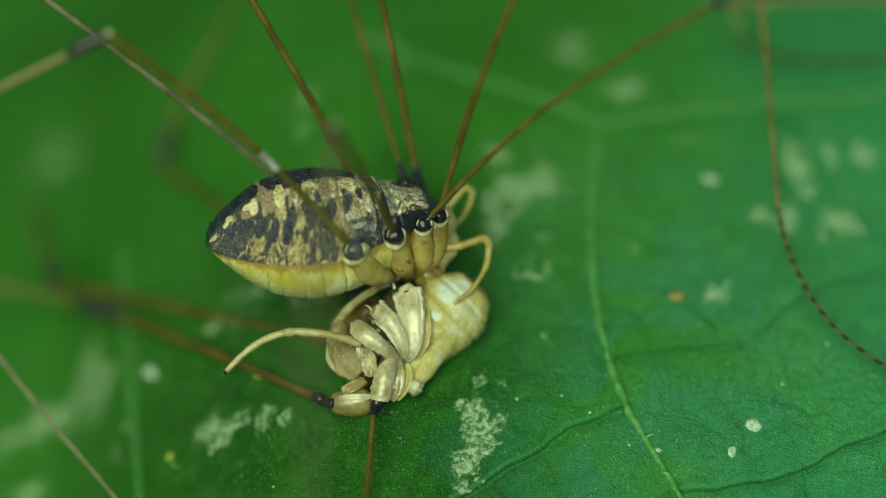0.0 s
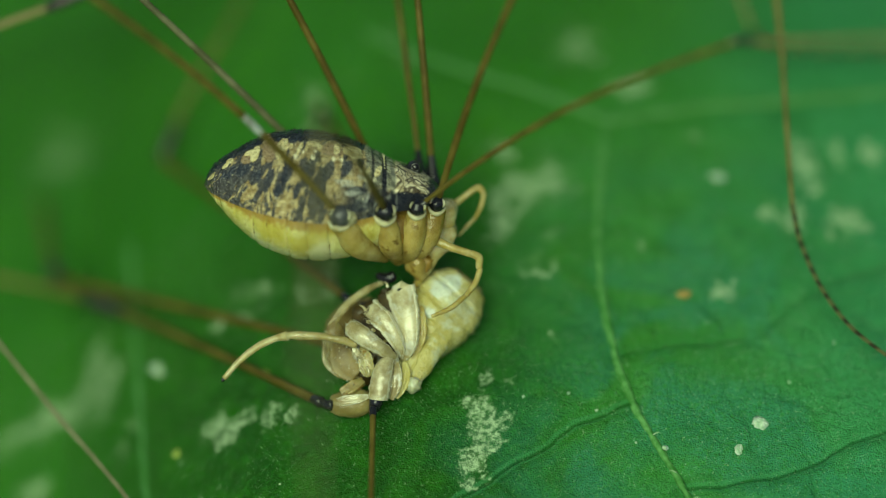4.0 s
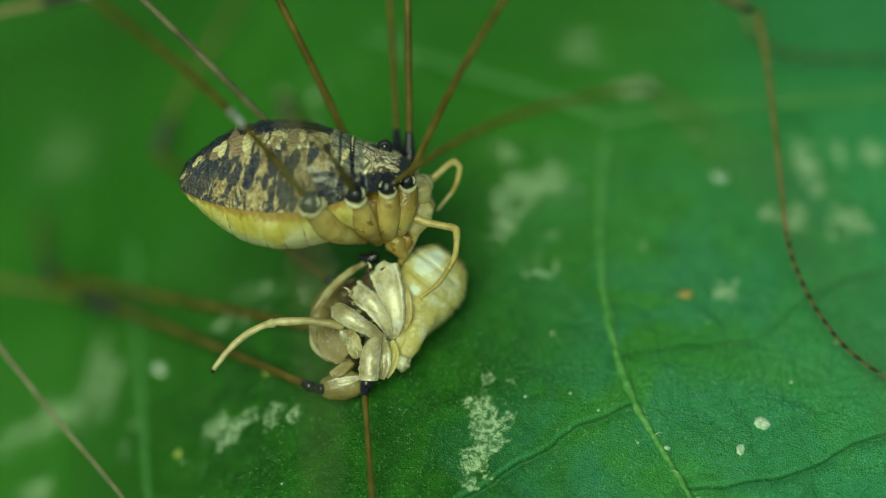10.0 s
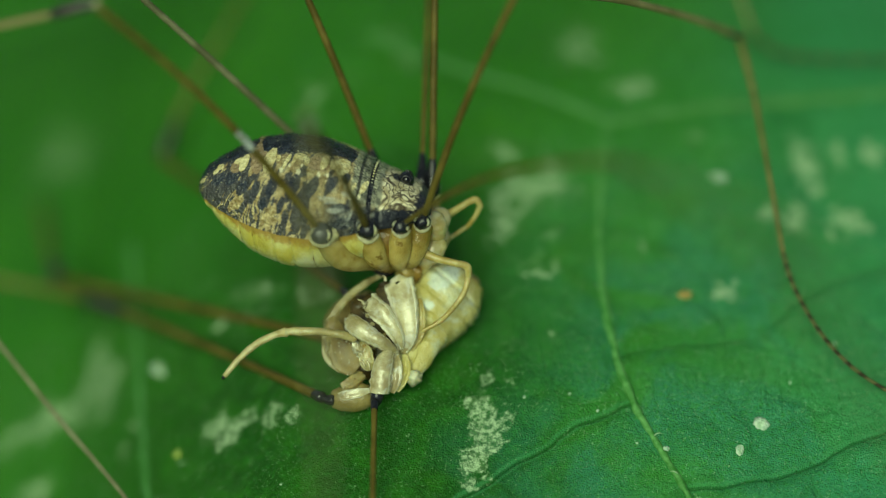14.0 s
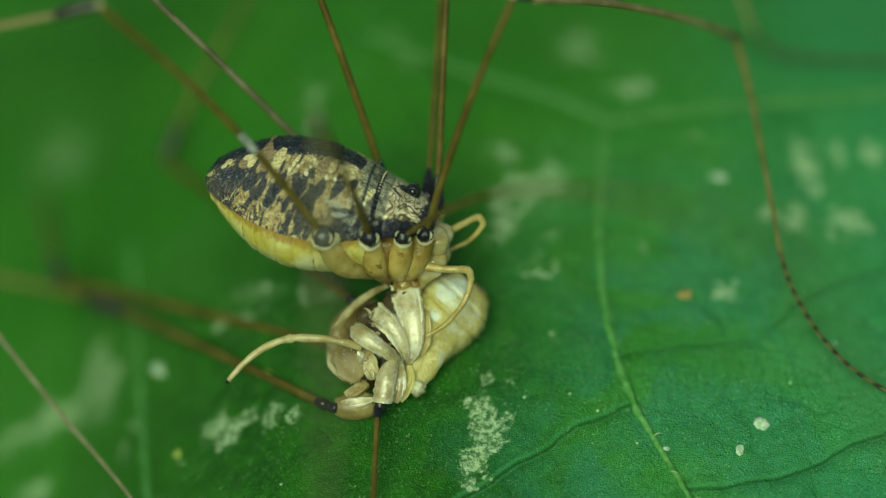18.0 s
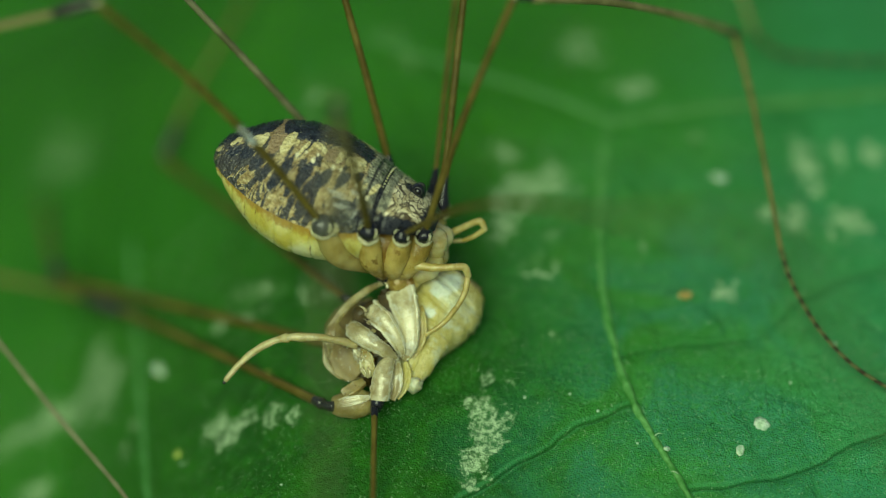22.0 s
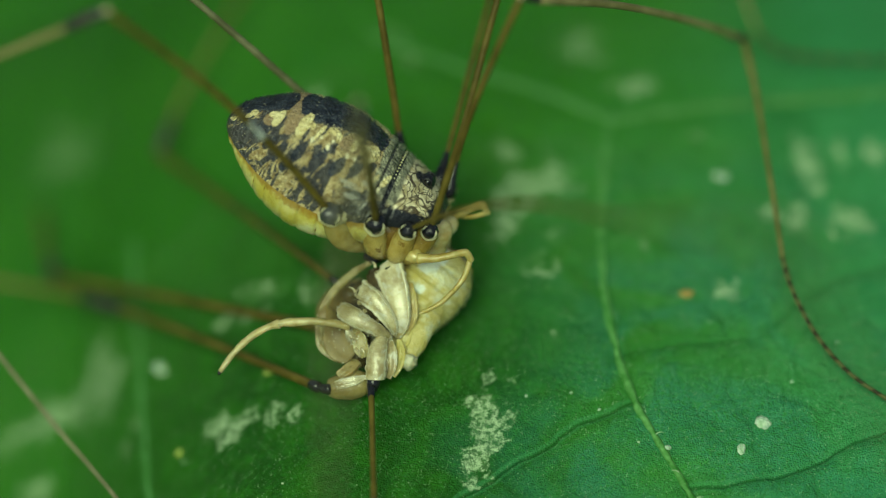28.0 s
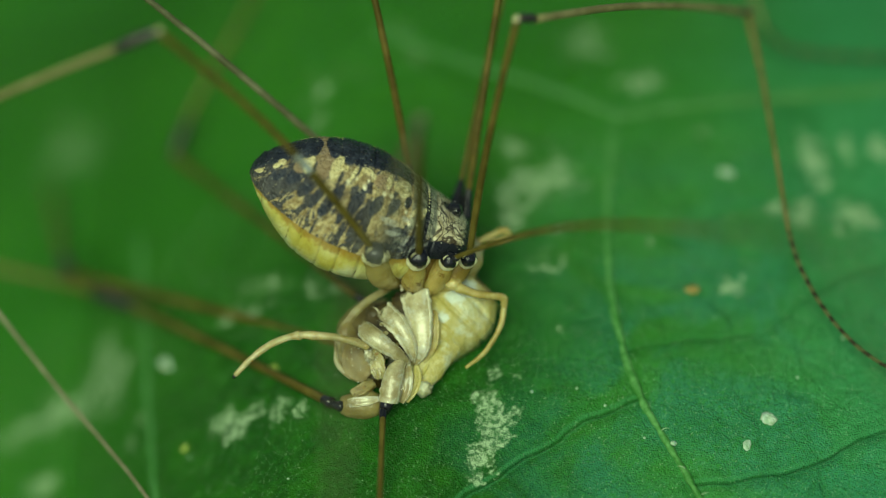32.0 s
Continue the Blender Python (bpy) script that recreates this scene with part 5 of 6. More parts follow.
SLATES = [
    (-1.12, 0.60, 0.13, 0.20, 0.5), (-0.57, 0.62, 0.16, 0.22, 0.5), (-0.04, 0.68, 0.14, 0.18, 0.5), (0.45, 0.80, 0.13, 0.14, 0.5), (-1.58, 0.48, 0.11, 0.18, 0.5), (-2.26, 0.74, 0.19, 0.19, 0.4),
    (-2.64, 0.70, 0.17, 0.17, 0.4), (-1.95, 0.52, 0.14, 0.14, 0.5), (-0.85, 0.36, 0.09, 0.12, 0.5), (-1.33, 0.34, 0.10, 0.10, 0.5), (0.80, 0.96, 0.10, 0.12, 0.3), (0.72, 0.42, 0.26, 0.07, 0.8), (0.98, 0.58, 0.10, 0.11, 0.6),
    (1.30, 0.30, 0.20, 0.20, 0.3), (0.88, 0.20, 0.24, 0.11, 0.6), (1.14, 0.74, 0.07, 0.12, 0.4), (0.45, 0.14, 0.22, 0.08, 0.8),
]
FROST = [(1.02, 0.34, 0.05, 0.16, 0.5), (1.45, 0.42, 0.045, 0.15, 0.3), (0.42, 0.53, 0.45, 0.055, 1.4), (0.88, 0.66, 0.20, 0.06, 0.9), (0.62, 0.38, 0.30, 0.045, 1.2)]


def spots(x, a, table):
    out = np.zeros(x.shape)
    for cx, ca, rx, ra, slant in table:
        r = ((x - cx - slant * (a - ca)) / rx) ** 2 + ((a - ca) / ra) ** 2
        out = np.maximum(out, np.exp(-0.7 * r ** 1.5))
    return out


harvestman = tagged(new("harvestman"), "long-legged harvestman with mottled black and tan back, feeding on prey", "harvestman")
back_folds = [-2.95, -2.43, -1.82, -1.17, -0.72, -0.26, 0.28, 0.86, 1.14, 1.44]
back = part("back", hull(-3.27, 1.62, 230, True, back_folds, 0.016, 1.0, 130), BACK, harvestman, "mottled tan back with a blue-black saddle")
bx_, ba_ = np.repeat(np.linspace(-3.27, 1.62, 231), 131), np.tile(np.linspace(0, math.pi, 131), 231)
ba_ = np.minimum(ba_, math.pi - ba_)
for name_, table_ in (("patch", LOBES_REAR + LOBES_FRONT), ("pink", PINK), ("dot", DOTS), ("slate", SLATES), ("frost", FROST)):
    paint(back, name_, spots(bx_, ba_, table_))
paint(back, "around", ba_)
edge_ = np.interp(bx_, [-3.25, -2.9, -2.6, -2.3, -1.7, -1.05, -0.4, 0.3, 0.85, 0.97, 1.02], [0.92, 1.00, 1.18, 1.20, 1.26, 1.14, 1.24, 1.33, 1.40, 1.60, 2.2])
paint(back, "saddle", 0.5 + (2.2 * (ba_ - edge_)).clip(-0.6, 0.6) - 0.7 * np.exp(-((bx_ + 1.64) / 0.11) ** 2))
belly_folds = [-2.86, -2.45, -1.98, -1.62, -1.05, -0.55, 0.02, 0.6]
belly = part("belly", hull(-3.26, 1.4, 180, False, belly_folds, 0.026, 0.965, 60), BELLY, harvestman, "swollen pale yellow belly with cross folds")
px_, pa_ = np.repeat(np.linspace(-3.26, 1.4, 181), 61), np.tile(np.linspace(0, math.pi, 61), 181)
paint(belly, "fold", sum(np.exp(-((px_ - f_) / 0.035) ** 2) for f_ in belly_folds))
paint(belly, "hem", 1 - 2.2 * np.minimum(pa_, math.pi - pa_) / (math.pi / 2))
shield = part("carapace", hull(1.58, 3.02, 60, True, [1.74], 0.02, 1.0, 60), CARAPACE, harvestman, "cream front shield with dark scribbles")
ca_ = np.tile(np.linspace(0, math.pi, 61), 61)
paint(shield, "around", np.minimum(ca_, math.pi - ca_))
part("eye_mound", blob((2.26, 0, 0.84), (0.22, 0.23, 0.20), None, 0.15, 3), BLACK, harvestman, "black eye mound")
for s_ in (-1, 1):
    part("eye", blob((2.28, 0.16 * s_, 0.90), (0.105, 0.09, 0.105), None, 0.0, 0, 14, 20), EYE, harvestman, "shiny black eye")
    ring_ = [(2.28 + 0.115 * math.cos(a), 0.19 * s_, 0.90 + 0.115 * math.sin(a)) for a in np.linspace(0, 2 * math.pi, 14)]
    part("eye_ring", tube(ring_, [0.03, 0.03], 6, 2), BLACK, harvestman)
# a row of pale beads in the dark seam before the front shield
for i_ in range(13):
    a_ = math.pi * (0.33 + 0.34 * i_ / 12)
    top_, seam_, half_, low_ = profile(1.44)
    part("bead", blob((1.44, half_ * math.cos(a_) * 0.99, seam_ + (top_ - seam_) * math.sin(a_) ** 0.9), (0.032, 0.034, 0.03), None, 0.3, i_, 6, 8), CREAM, harvestman)
# bristle bumps along the saddle
for i_ in range(46):
    x_ = -2.9 + 4.0 * i_ / 45
    top_, seam_, half_, low_ = profile(x_)
    y_ = 0.5 * math.sin(i_ * 2.4)
    z_ = seam_ + (top_ - seam_) * (1 - (y_ / max(half_, 0.3)) ** 2) ** 0.5 if abs(y_) < half_ else seam_
    part("bump", blob((x_, y_, z_), (0.03, 0.03, 0.035), None, 0.2, i_, 5, 6), BLACK, harvestman)

part("breast", blob((1.80, 0, -0.60), (1.02, 1.24, 0.86), None, 0.05, 9, 16, 24), BREAST, harvestman, "brown-amber underside")
ROOTS = [(2.38, 0.24, -1.54), (2.20, 0.26, -1.60), (1.96, 0.28, -1.62), (1.62, 0.34, -1.54)]
KNOBS = [0.22, 0.235, 0.285, 0.30]
THICK = [0.100, 0.078, 0.105, 0.100]
limbs = []
for n_, leg in enumerate(LEGS):
    row_, s_ = n_ % 4, (-1 if n_ < 4 else 1)
    hip = Vector(leg["hip"])
    root = Vector((ROOTS[row_][0], ROOTS[row_][1] * s_, ROOTS[row_][2]))
    outer = hip + Vector((0, -0.26 * s_, -0.20))
    mid = root.lerp(outer, 0.55) + Vector((0, 0.20 * s_, -0.20))
    coxa = part("coxa", tube([root, mid, outer], [0.16, 0.26, 0.36, 0.38, 0.31] if row_ == 3 else [0.18, 0.26, 0.31, 0.32, 0.27], 18, 10, 0.80, (0, 1, 0.4), 0.07, n_), PALE_COXA if row_ == 3 else COXA, harvestman, "straw-yellow leg base" if row_ == 3 else "amber leg base with fine grains")
    grains = []
    rng_ = random.Random(20 + n_)
    for v_ in coxa.data.vertices:
        # fine pale grains, thickest on the outer face
        if v_.normal.y * s_ > 0.1 and rng_.random() < 0.20:
            q_ = rng_.uniform(0.006, 0.016)
            grains.append(blob(v_.co / MM, (q_, q_, q_), None, 0.2, 1, 3, 5))
    part("grains", join(*grains), GRAIN, coxa, "fine pale grains")
    knob = KNOBS[row_]
    ring_ = [hip + Vector((knob * 1.08 * math.cos(a), -0.03 * s_, -0.03 + knob * 1.08 * math.sin(a))) for a in np.linspace(math.pi * 1.10, math.pi * 1.90, 9)]
    part("rim", tube(ring_, [0.012, knob * 0.26, knob * (0.38 if row_ < 3 else 0.26), knob * 0.22, 0.012], 10, 3, 0.7, (0, 1, 0)), CREAM, coxa, "cream crescent rim")
    part("trochanter", blob(hip + Vector((0, 0.03 * s_, 0)), (knob, knob, knob * 0.95), None, 0.16, n_, 14, 20), DUSKY if row_ == 3 else BLACK, coxa, "glossy grey knuckle" if row_ == 3 else "glossy black knuckle")
    for turn_, size_ in ((0.0, 1.0), (2.75, 0.7)):
        ring_ = [hip + Vector((knob * 0.82 * math.cos(turn_ + a), (0.03 + knob * 0.62) * s_, 0.04 + knob * 0.75 * math.sin(turn_ + a))) for a in np.linspace(-0.75 * size_, 0.75 * size_, 6)]
        part("mark", tube(ring_, [0.010, 0.030 * size_, 0.034 * size_, 0.010], 8, 3), CREAM, coxa, "white ring mark")
    thick = THICK[row_]
    femur = part("femur", femur_shape(leg["length"], thick, {3: 0.36, 0: 0.20, 1: 0.55}.get(n_, 0.10)), GREY_FEMUR if n_ == 7 else FEMUR, harvestman, "long grey-brown thorny thigh" if n_ == 7 else "long brown thorny thigh")
    if s_ > 0:
        root_ = tube([(-0.10, 0, 0), (0.12, 0, 0.01), (0.40, 0, 0.03), (0.85, 0, 0.05)], [0.20, 0.22, 0.155, thick * 1.05], 12, 5)
    else:
        far_ = 0.55 if row_ == 1 else 0.32
        root_ = tube([(-0.05, 0, 0), (0.25 * far_, 0, 0.015 * far_), (0.62 * far_, 0, 0.04 * far_)], [0.15 + 0.04 * far_, 0.14, thick * 1.06], 10, 4)
    part("root", root_, BLACK, femur, "black thigh root")
    if row_ == 3:
        part("joint_skin", blob(hip + Vector((0.31, -0.22 * s_, -0.10)), (0.13, 0.22, 0.17), None, 0.7, 14), CREAM, coxa, "milky skin beside the knuckle")
    if n_ == 3:
        part("scar", tube([(x_, 0, 0.36 * math.sin(math.pi * x_ / leg["length"])) for x_ in (2.95, 3.2, 3.5, 3.8)], [thick * 0.92, thick * 1.03, thick * 1.0], 10, 4), SCAR, femur, "whitish worn patch")
    limbs.append((leg, femur, thick))

# mouthparts
for s_ in (-1, 1):
    jaw = part("chelicera", tube([(2.75, 0.26 * s_, -0.10), (3.12, 0.28 * s_, -0.28), (3.22, 0.28 * s_, -0.62)], [0.20, 0.33, 0.24], 16, 7, 1, (0, 1, 0), 0.35), CLAW, harvestman, "glassy cream jaw")
    part("jaw_hand", tube([(3.22, 0.28 * s_, -0.62), (3.16, 0.26 * s_, -0.98), (2.86, 0.22 * s_, -1.45)], [0.20, 0.30, 0.19], 16, 7, 1, (0, 1, 0), 0.4), CLAW, jaw)
    part("fang", tube([(2.90, 0.22 * s_, -1.34), (2.74, 0.20 * s_, -1.80), (2.46, 0.16 * s_, -2.32)], [0.19, 0.15, 0.06], 12, 5, 1, (0, 1, 0), 0.2), PALP, jaw, "amber jaw finger")
    part("claw", tube([(2.50, 0.165 * s_, -2.26), (2.40, 0.15 * s_, -2.38), (2.32, 0.13 * s_, -2.40)], [0.06, 0.04, 0.012], 8, 3), BLACK, jaw, "black claw tip")
    lobe = part("mouth_lobe", tube([(2.34, 0.34 * s_, -1.40), (2.46, 0.36 * s_, -1.74), (2.62, 0.30 * s_, -2.08)], [0.24, 0.29, 0.26, 0.10], 16, 8, 0.9, (0, 1, 0), 0.35, 60 + s_), COXA, harvestman, "amber mouth lobe")
    part("lobe_fold", blob((2.66, 0.36 * s_, -1.62), (0.20, 0.15, 0.24), None, 0.5, 62 + s_), BREAST, lobe, "brown soft fold")
    part("lip", blob((2.42, 0.20 * s_, -1.58), (0.22, 0.18, 0.22), None, 0.5, 5 + s_), CLAW, harvestman)
near_palp = part("pedipalp", tube([(2.80, -0.55, -0.95), (3.25, -0.66, -1.08), (3.85, -0.66, -1.22)], [0.14, 0.11, 0.095], 12, 6, 1, (0, 1, 0), 0.12), PALP, harvestman, "amber feeler")
part("palp_base", blob((2.72, -0.40, -0.92), (0.24, 0.20, 0.18), None, 0.25, 31), PALP, near_palp)
part("knee", tube([(3.82, -0.66, -1.20), (4.04, -0.64, -1.30), (4.07, -0.62, -1.58)], [0.098, 0.112, 0.09], 12, 5, 1, (0, 1, 0), 0.08), PALP, near_palp)
near_shin = part("shin", tube([(4.07, -0.62, -1.56), (4.02, -0.85, -1.95), (3.84, -1.10, -2.30)], [0.08, 0.08, 0.062], 12, 5, 1, (0, 1, 0), 0.08), PALP, near_palp)
near_tip = part("tip", tube([(3.84, -1.10, -2.28), (3.55, -1.36, -2.62), (3.10, -1.60, -2.92)], [0.07, 0.07, 0.045], 10, 6, 1, (0, 1, 0), 0.06), PALP, near_palp)
far_palp = part("pedipalp", tube([(2.85, 0.50, -0.62), (3.30, 0.60, -0.30), (3.85, 0.62, 0.16)], [0.12, 0.10, 0.085], 12, 6, 1, (0, 1, 0), 0.08), PALP, harvestman, "amber feeler")
part("knee", tube([(3.80, 0.62, 0.13), (4.04, 0.62, 0.27), (4.19, 0.62, 0.11)], [0.085, 0.10, 0.078], 12, 5, 1, (0, 1, 0), 0.08), PALP, far_palp)
far_shin = part("shin", tube([(4.18, 0.62, 0.13), (4.12, 0.60, -0.24), (3.98, 0.58, -0.60)], [0.076, 0.066, 0.055], 12, 5, 1, (0, 1, 0), 0.08), PALP, far_palp)
far_tip = part("tip", tube([(3.98, 0.58, -0.58), (3.80, 0.56, -0.80), (3.60, 0.53, -1.06)], [0.055, 0.052, 0.035], 10, 6, 1, (0, 1, 0), 0.06), STUB, far_palp)


def along(rows, t):
    """A point that moves through the rows of (seconds, place), in mm."""
    ts = [r[0] for r in rows]
    return Vector([float(np.interp(t, ts, [r[1][i] for r in rows])) for i in range(3)])


def body_at(rows, t):
    return next(m for s, m in rows if s == t)


def knee_at(leg, t):
    m = body_at(BODY, t)
    hip = (m @ (Vector(leg["hip"]) * MM)) / MM
    return hip, hip + (along(leg["knee"], t) - hip).normalized() * leg["length"]


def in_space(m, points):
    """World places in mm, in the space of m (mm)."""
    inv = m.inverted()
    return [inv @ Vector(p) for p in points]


for n_, (leg, femur, thick) in enumerate(limbs):
    hip, knee = knee_at(leg, 13.0)
    shin = along(leg["shin"], 13.0)
    reach_ = (shin - knee).length
    arch_ = 0.28 if n_ == 0 else 0.06
    tibia = part("tibia", tube([(0.7, 0, 0), (reach_ * 0.4, 0, arch_), (reach_ * 0.75, 0, arch_ * 0.8), (reach_, 0, 0)], [thick * 1.1, thick * 1.05, thick * 1.0, thick * 1.1], 10, 8), SHIN, harvestman, "tan shin")
    long_ = 1.6 if n_ == 3 else 1.0
    part("patella", tube([(-0.06, 0, 0), (0.25 * long_, 0, 0.04), (0.55 * long_, 0, 0.03), (0.80 * long_, 0, 0)], [thick * 1.15, thick * 1.3 * long_ ** 0.5, thick * 1.35 * long_ ** 0.5, thick * 1.0], 10, 5), KNEE, tibia, "blackish knee joint")
    part("knee_tip", blob((-0.02, 0, 0.02), (0.15, thick * 1.4, thick * 1.4) if n_ == 2 else (0.11, thick * 1.15, thick * 1.15), None, 0.1, 2, 8, 10), CREAM, tibia, "pale knee tip")
    part("shin_end", tube([(reach_ - 0.85, 0, 0.03), (reach_ - 0.35, 0, 0.02), (reach_ - 0.1, 0, 0)], [thick * 0.9, thick * 1.25, thick * 1.1], 10, 4), KNEE, tibia, "dark shin end")
    foot = along(leg["foot"], 13.0)
    m13 = aim(shin, foot)
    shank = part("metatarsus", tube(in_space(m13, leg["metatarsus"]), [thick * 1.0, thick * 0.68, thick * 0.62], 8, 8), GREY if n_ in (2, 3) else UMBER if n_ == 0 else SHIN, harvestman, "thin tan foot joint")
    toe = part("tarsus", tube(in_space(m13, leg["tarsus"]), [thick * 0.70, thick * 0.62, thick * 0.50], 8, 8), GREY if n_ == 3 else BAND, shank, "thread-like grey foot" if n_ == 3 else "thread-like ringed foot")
    leg["parts"] = (femur, tibia, shank, toe)

# ---- prey: a dead harvestman lying belly up ----
prey = tagged(new("dead_harvestman"), "pale dead harvestman lying belly up, partly eaten, on the leaf", "harvestman")


def plate(points, widths, name, material, label, seed, parent=None, thick=0.11, face=(0.0, -0.766, 0.643), dome=False):
    """A horny plate along a line: thin torn edges, a raised keel to one side, a grainy ridge."""
    line = curve(points, 12)
    n = len(line)
    ww = np.interp(np.linspace(0, 1, n), np.linspace(0, 1, len(widths)), widths)
    outline = [(-1.0, 0.0), (-0.96, 0.30), (-0.72, 0.45), (-0.52, 1.05), (-0.36, 1.05), (-0.16, 0.42), (0.25, 0.32), (0.60, 0.42), (0.94, 0.55), (1.0, 0.05), (0.8, -0.3), (0.0, -0.5), (-0.8, -0.3)]
    if dome == "round":
        outline = [(-1.0, 0.0), (-0.95, 0.42), (-0.80, 0.76), (-0.55, 1.0), (-0.25, 1.12), (0.05, 1.15), (0.35, 1.08), (0.62, 0.90), (0.83, 0.66), (0.96, 0.36), (1.0, 0.0), (0.7, -0.3), (0.0, -0.4), (-0.7, -0.3)]
    elif dome:
        outline = [(-1.0, 0.0), (-0.99, 0.50), (-0.90, 0.86), (-0.76, 0.70), (-0.62, 0.52), (-0.25, 0.66), (0.10, 0.80), (0.45, 0.70), (0.70, 0.46), (0.84, 0.60), (0.95, 0.74), (1.0, 0.45), (1.0, 0.0), (0.6, -0.3), (0.0, -0.4), (-0.6, -0.3)]
    vs, fs = [], []
    out = Vector(face)
    m = len(outline)
    for i, p in enumerate(line):
        d = (line[min(i + 1, n - 1)] - line[max(i - 1, 0)]).normalized()
        s = d.cross(out).normalized()
        o = s.cross(d)
        for a, b in outline:
            k = 1 + (0.07 if dome else 0.12) * noise.noise(Vector((i * 0.22, a * 3, seed * 7.3))) + 0.05 * noise.noise(Vector((i * 0.7, a * 4, seed * 1.7)))
            edge = 1 + (0.11 * noise.noise(Vector((i * 0.45, seed * 3.1, 0))) if abs(a) > 0.8 else 0)
            torn = d * (ww[i] * (0.75 * noise.noise(Vector((a * 2.9, seed * 5.7, 1))) - 0.15 * a * a)) if i == 0 else Vector((0, 0, 0))
            vs.append(p - torn + s * (a * ww[i] * k * edge) + o * (b * thick * k * min(1.0, ww[i] / 0.2)))
    for i in range(n - 1):
        for j in range(m):
            k = (j + 1) % m
            fs.append((i * m + j, i * m + k, (i + 1) * m + k, (i + 1) * m + j))
    fs += [tuple(range(m))[::-1], tuple((n - 1) * m + j for j in range(m))]
    ob = part(name, (vs, fs), material, parent or prey, label)
    ob.data.polygons.foreach_set("use_smooth", [abs(p.normal.dot(out)) > 0.35 for p in ob.data.polygons])
    paint(ob, "across", [abs(a + 0.3) / 1.1 for a, b in outline] * n)
    paint(ob, "ridge", [float(abs(a) > 0.8 and b > 0.4) for a, b in outline] * n)
    if dome is True and max(widths) > 0.18:
        # rows of hard little grains along the raised edges and the middle
        rng = random.Random(seed)
        dots = []
        for i in range(2, n - 3):
            for col, r in ((2, 0.020), (6, 0.016), (10, 0.018)):
                if rng.random() < 0.38:
                    c = Vector(vs[i * m + col]).lerp(Vector(vs[(i + 1) * m + col + rng.choice((-1, 0, 1))]), rng.random())
                    q = r * rng.uniform(0.45, 1.4)
                    dots.append(blob(c + out * q * 0.4, (q, q, q), None, 0.2, i, 4, 6))
        part("grains", join(*dots), GRAIN, ob, "hard whitish grains")
    return ob


# abdomen: swollen, folded across
ABD0, ABD1 = Vector((0.92, 1.73, 0.73)), Vector((2.66, 3.16, 2.05))


def folded(a, b, radii, folds, flat=0.85, n=90, sides=40):
    vs, fs = [], []
    d = (b - a).normalized()
    s = d.cross(Vector((0.0, -0.766, 0.643))).normalized()
    o = s.cross(d)
    for i in range(n + 1):
        k = i / n
        r = float(np.interp(k, np.linspace(0, 1, len(radii)), radii))
        crease = sum(math.exp(-((k - f) / 0.018) ** 2) for f in folds)
        p = a.lerp(b, k)
        for j in range(sides):
            q = 2 * math.pi * j / sides
            v = s * math.cos(q) + o * (math.sin(q) * flat)
            g = 1 + 0.09 * noise.noise((p + v * r) * 1.3) + 0.045 * noise.noise((p + v * r) * 3.5) + 0.02 * noise.noise((p + v * r) * 8)
            deep = 0.025 + 0.075 * (0.5 + noise.noise((p + v * r) * 1.1 + Vector((3, 0, 0))))
            vs.append(p + v * r * (g - deep * crease))
    for i in range(n):
        for j in range(sides):
            k = (j + 1) % sides
            fs.append((i * sides + j, i * sides + k, (i + 1) * sides + k, (i + 1) * sides + j))
    fs.append(tuple(range(sides))[::-1])
    fs.append(tuple(n * sides + j for j in range(sides)))
    return vs, fs


ABD_FOLDS = [0.26, 0.40, 0.57, 0.71, 0.86]
abdomen = part("abdomen", folded(ABD0 - (ABD1 - ABD0) * 0.30, ABD1 + (ABD1 - ABD0) * 0.04, [0.20, 0.50, 0.70, 0.86, 0.98, 1.05, 0.98, 0.62], ABD_FOLDS), HUSK_BELLY, prey, "waxy yellow-white folded abdomen")
paint(abdomen, "fold", np.repeat(sum(np.exp(-((np.linspace(0, 1, 91) - f_) / 0.022) ** 2) for f_ in ABD_FOLDS), 40))
part("abdomen_back", folded(ABD0 + Vector((0.22, 0.5, -0.32)), ABD1 + (ABD1 - ABD0) * 0.02 + Vector((0.08, 0.30, -0.05)), [0.4, 0.75, 0.84, 0.84, 0.76, 0.45], [0.3, 0.5, 0.7]), HUSK_SHELL, prey, "brown back of the abdomen")
where_ = np.array([v.co for v in abdomen.data.vertices]) / MM
paint(abdomen, "milk", sum(np.exp(-(np.linalg.norm(where_ - np.array(c_), axis=1) / r_) ** 2) for c_, r_ in (((1.98, 2.47, 2.71), 0.40), ((2.47, 2.73, 2.79), 0.35), ((1.72, 1.95, 2.17), 0.2), ((1.27, 0.97, 0.84), 0.35))))
part("belly_wedge", tube([(2.00, 1.75, 1.44), (1.71, 1.35, 1.19), (1.47, 1.03, 0.92), (1.28, 0.75, 0.66)], [0.32, 0.34, 0.27, 0.15], 20, 10, 0.7, (0, -0.766, 0.643), 0.16, 61), HUSK_BELLY, prey, "pale yellow-white sagging belly skin")
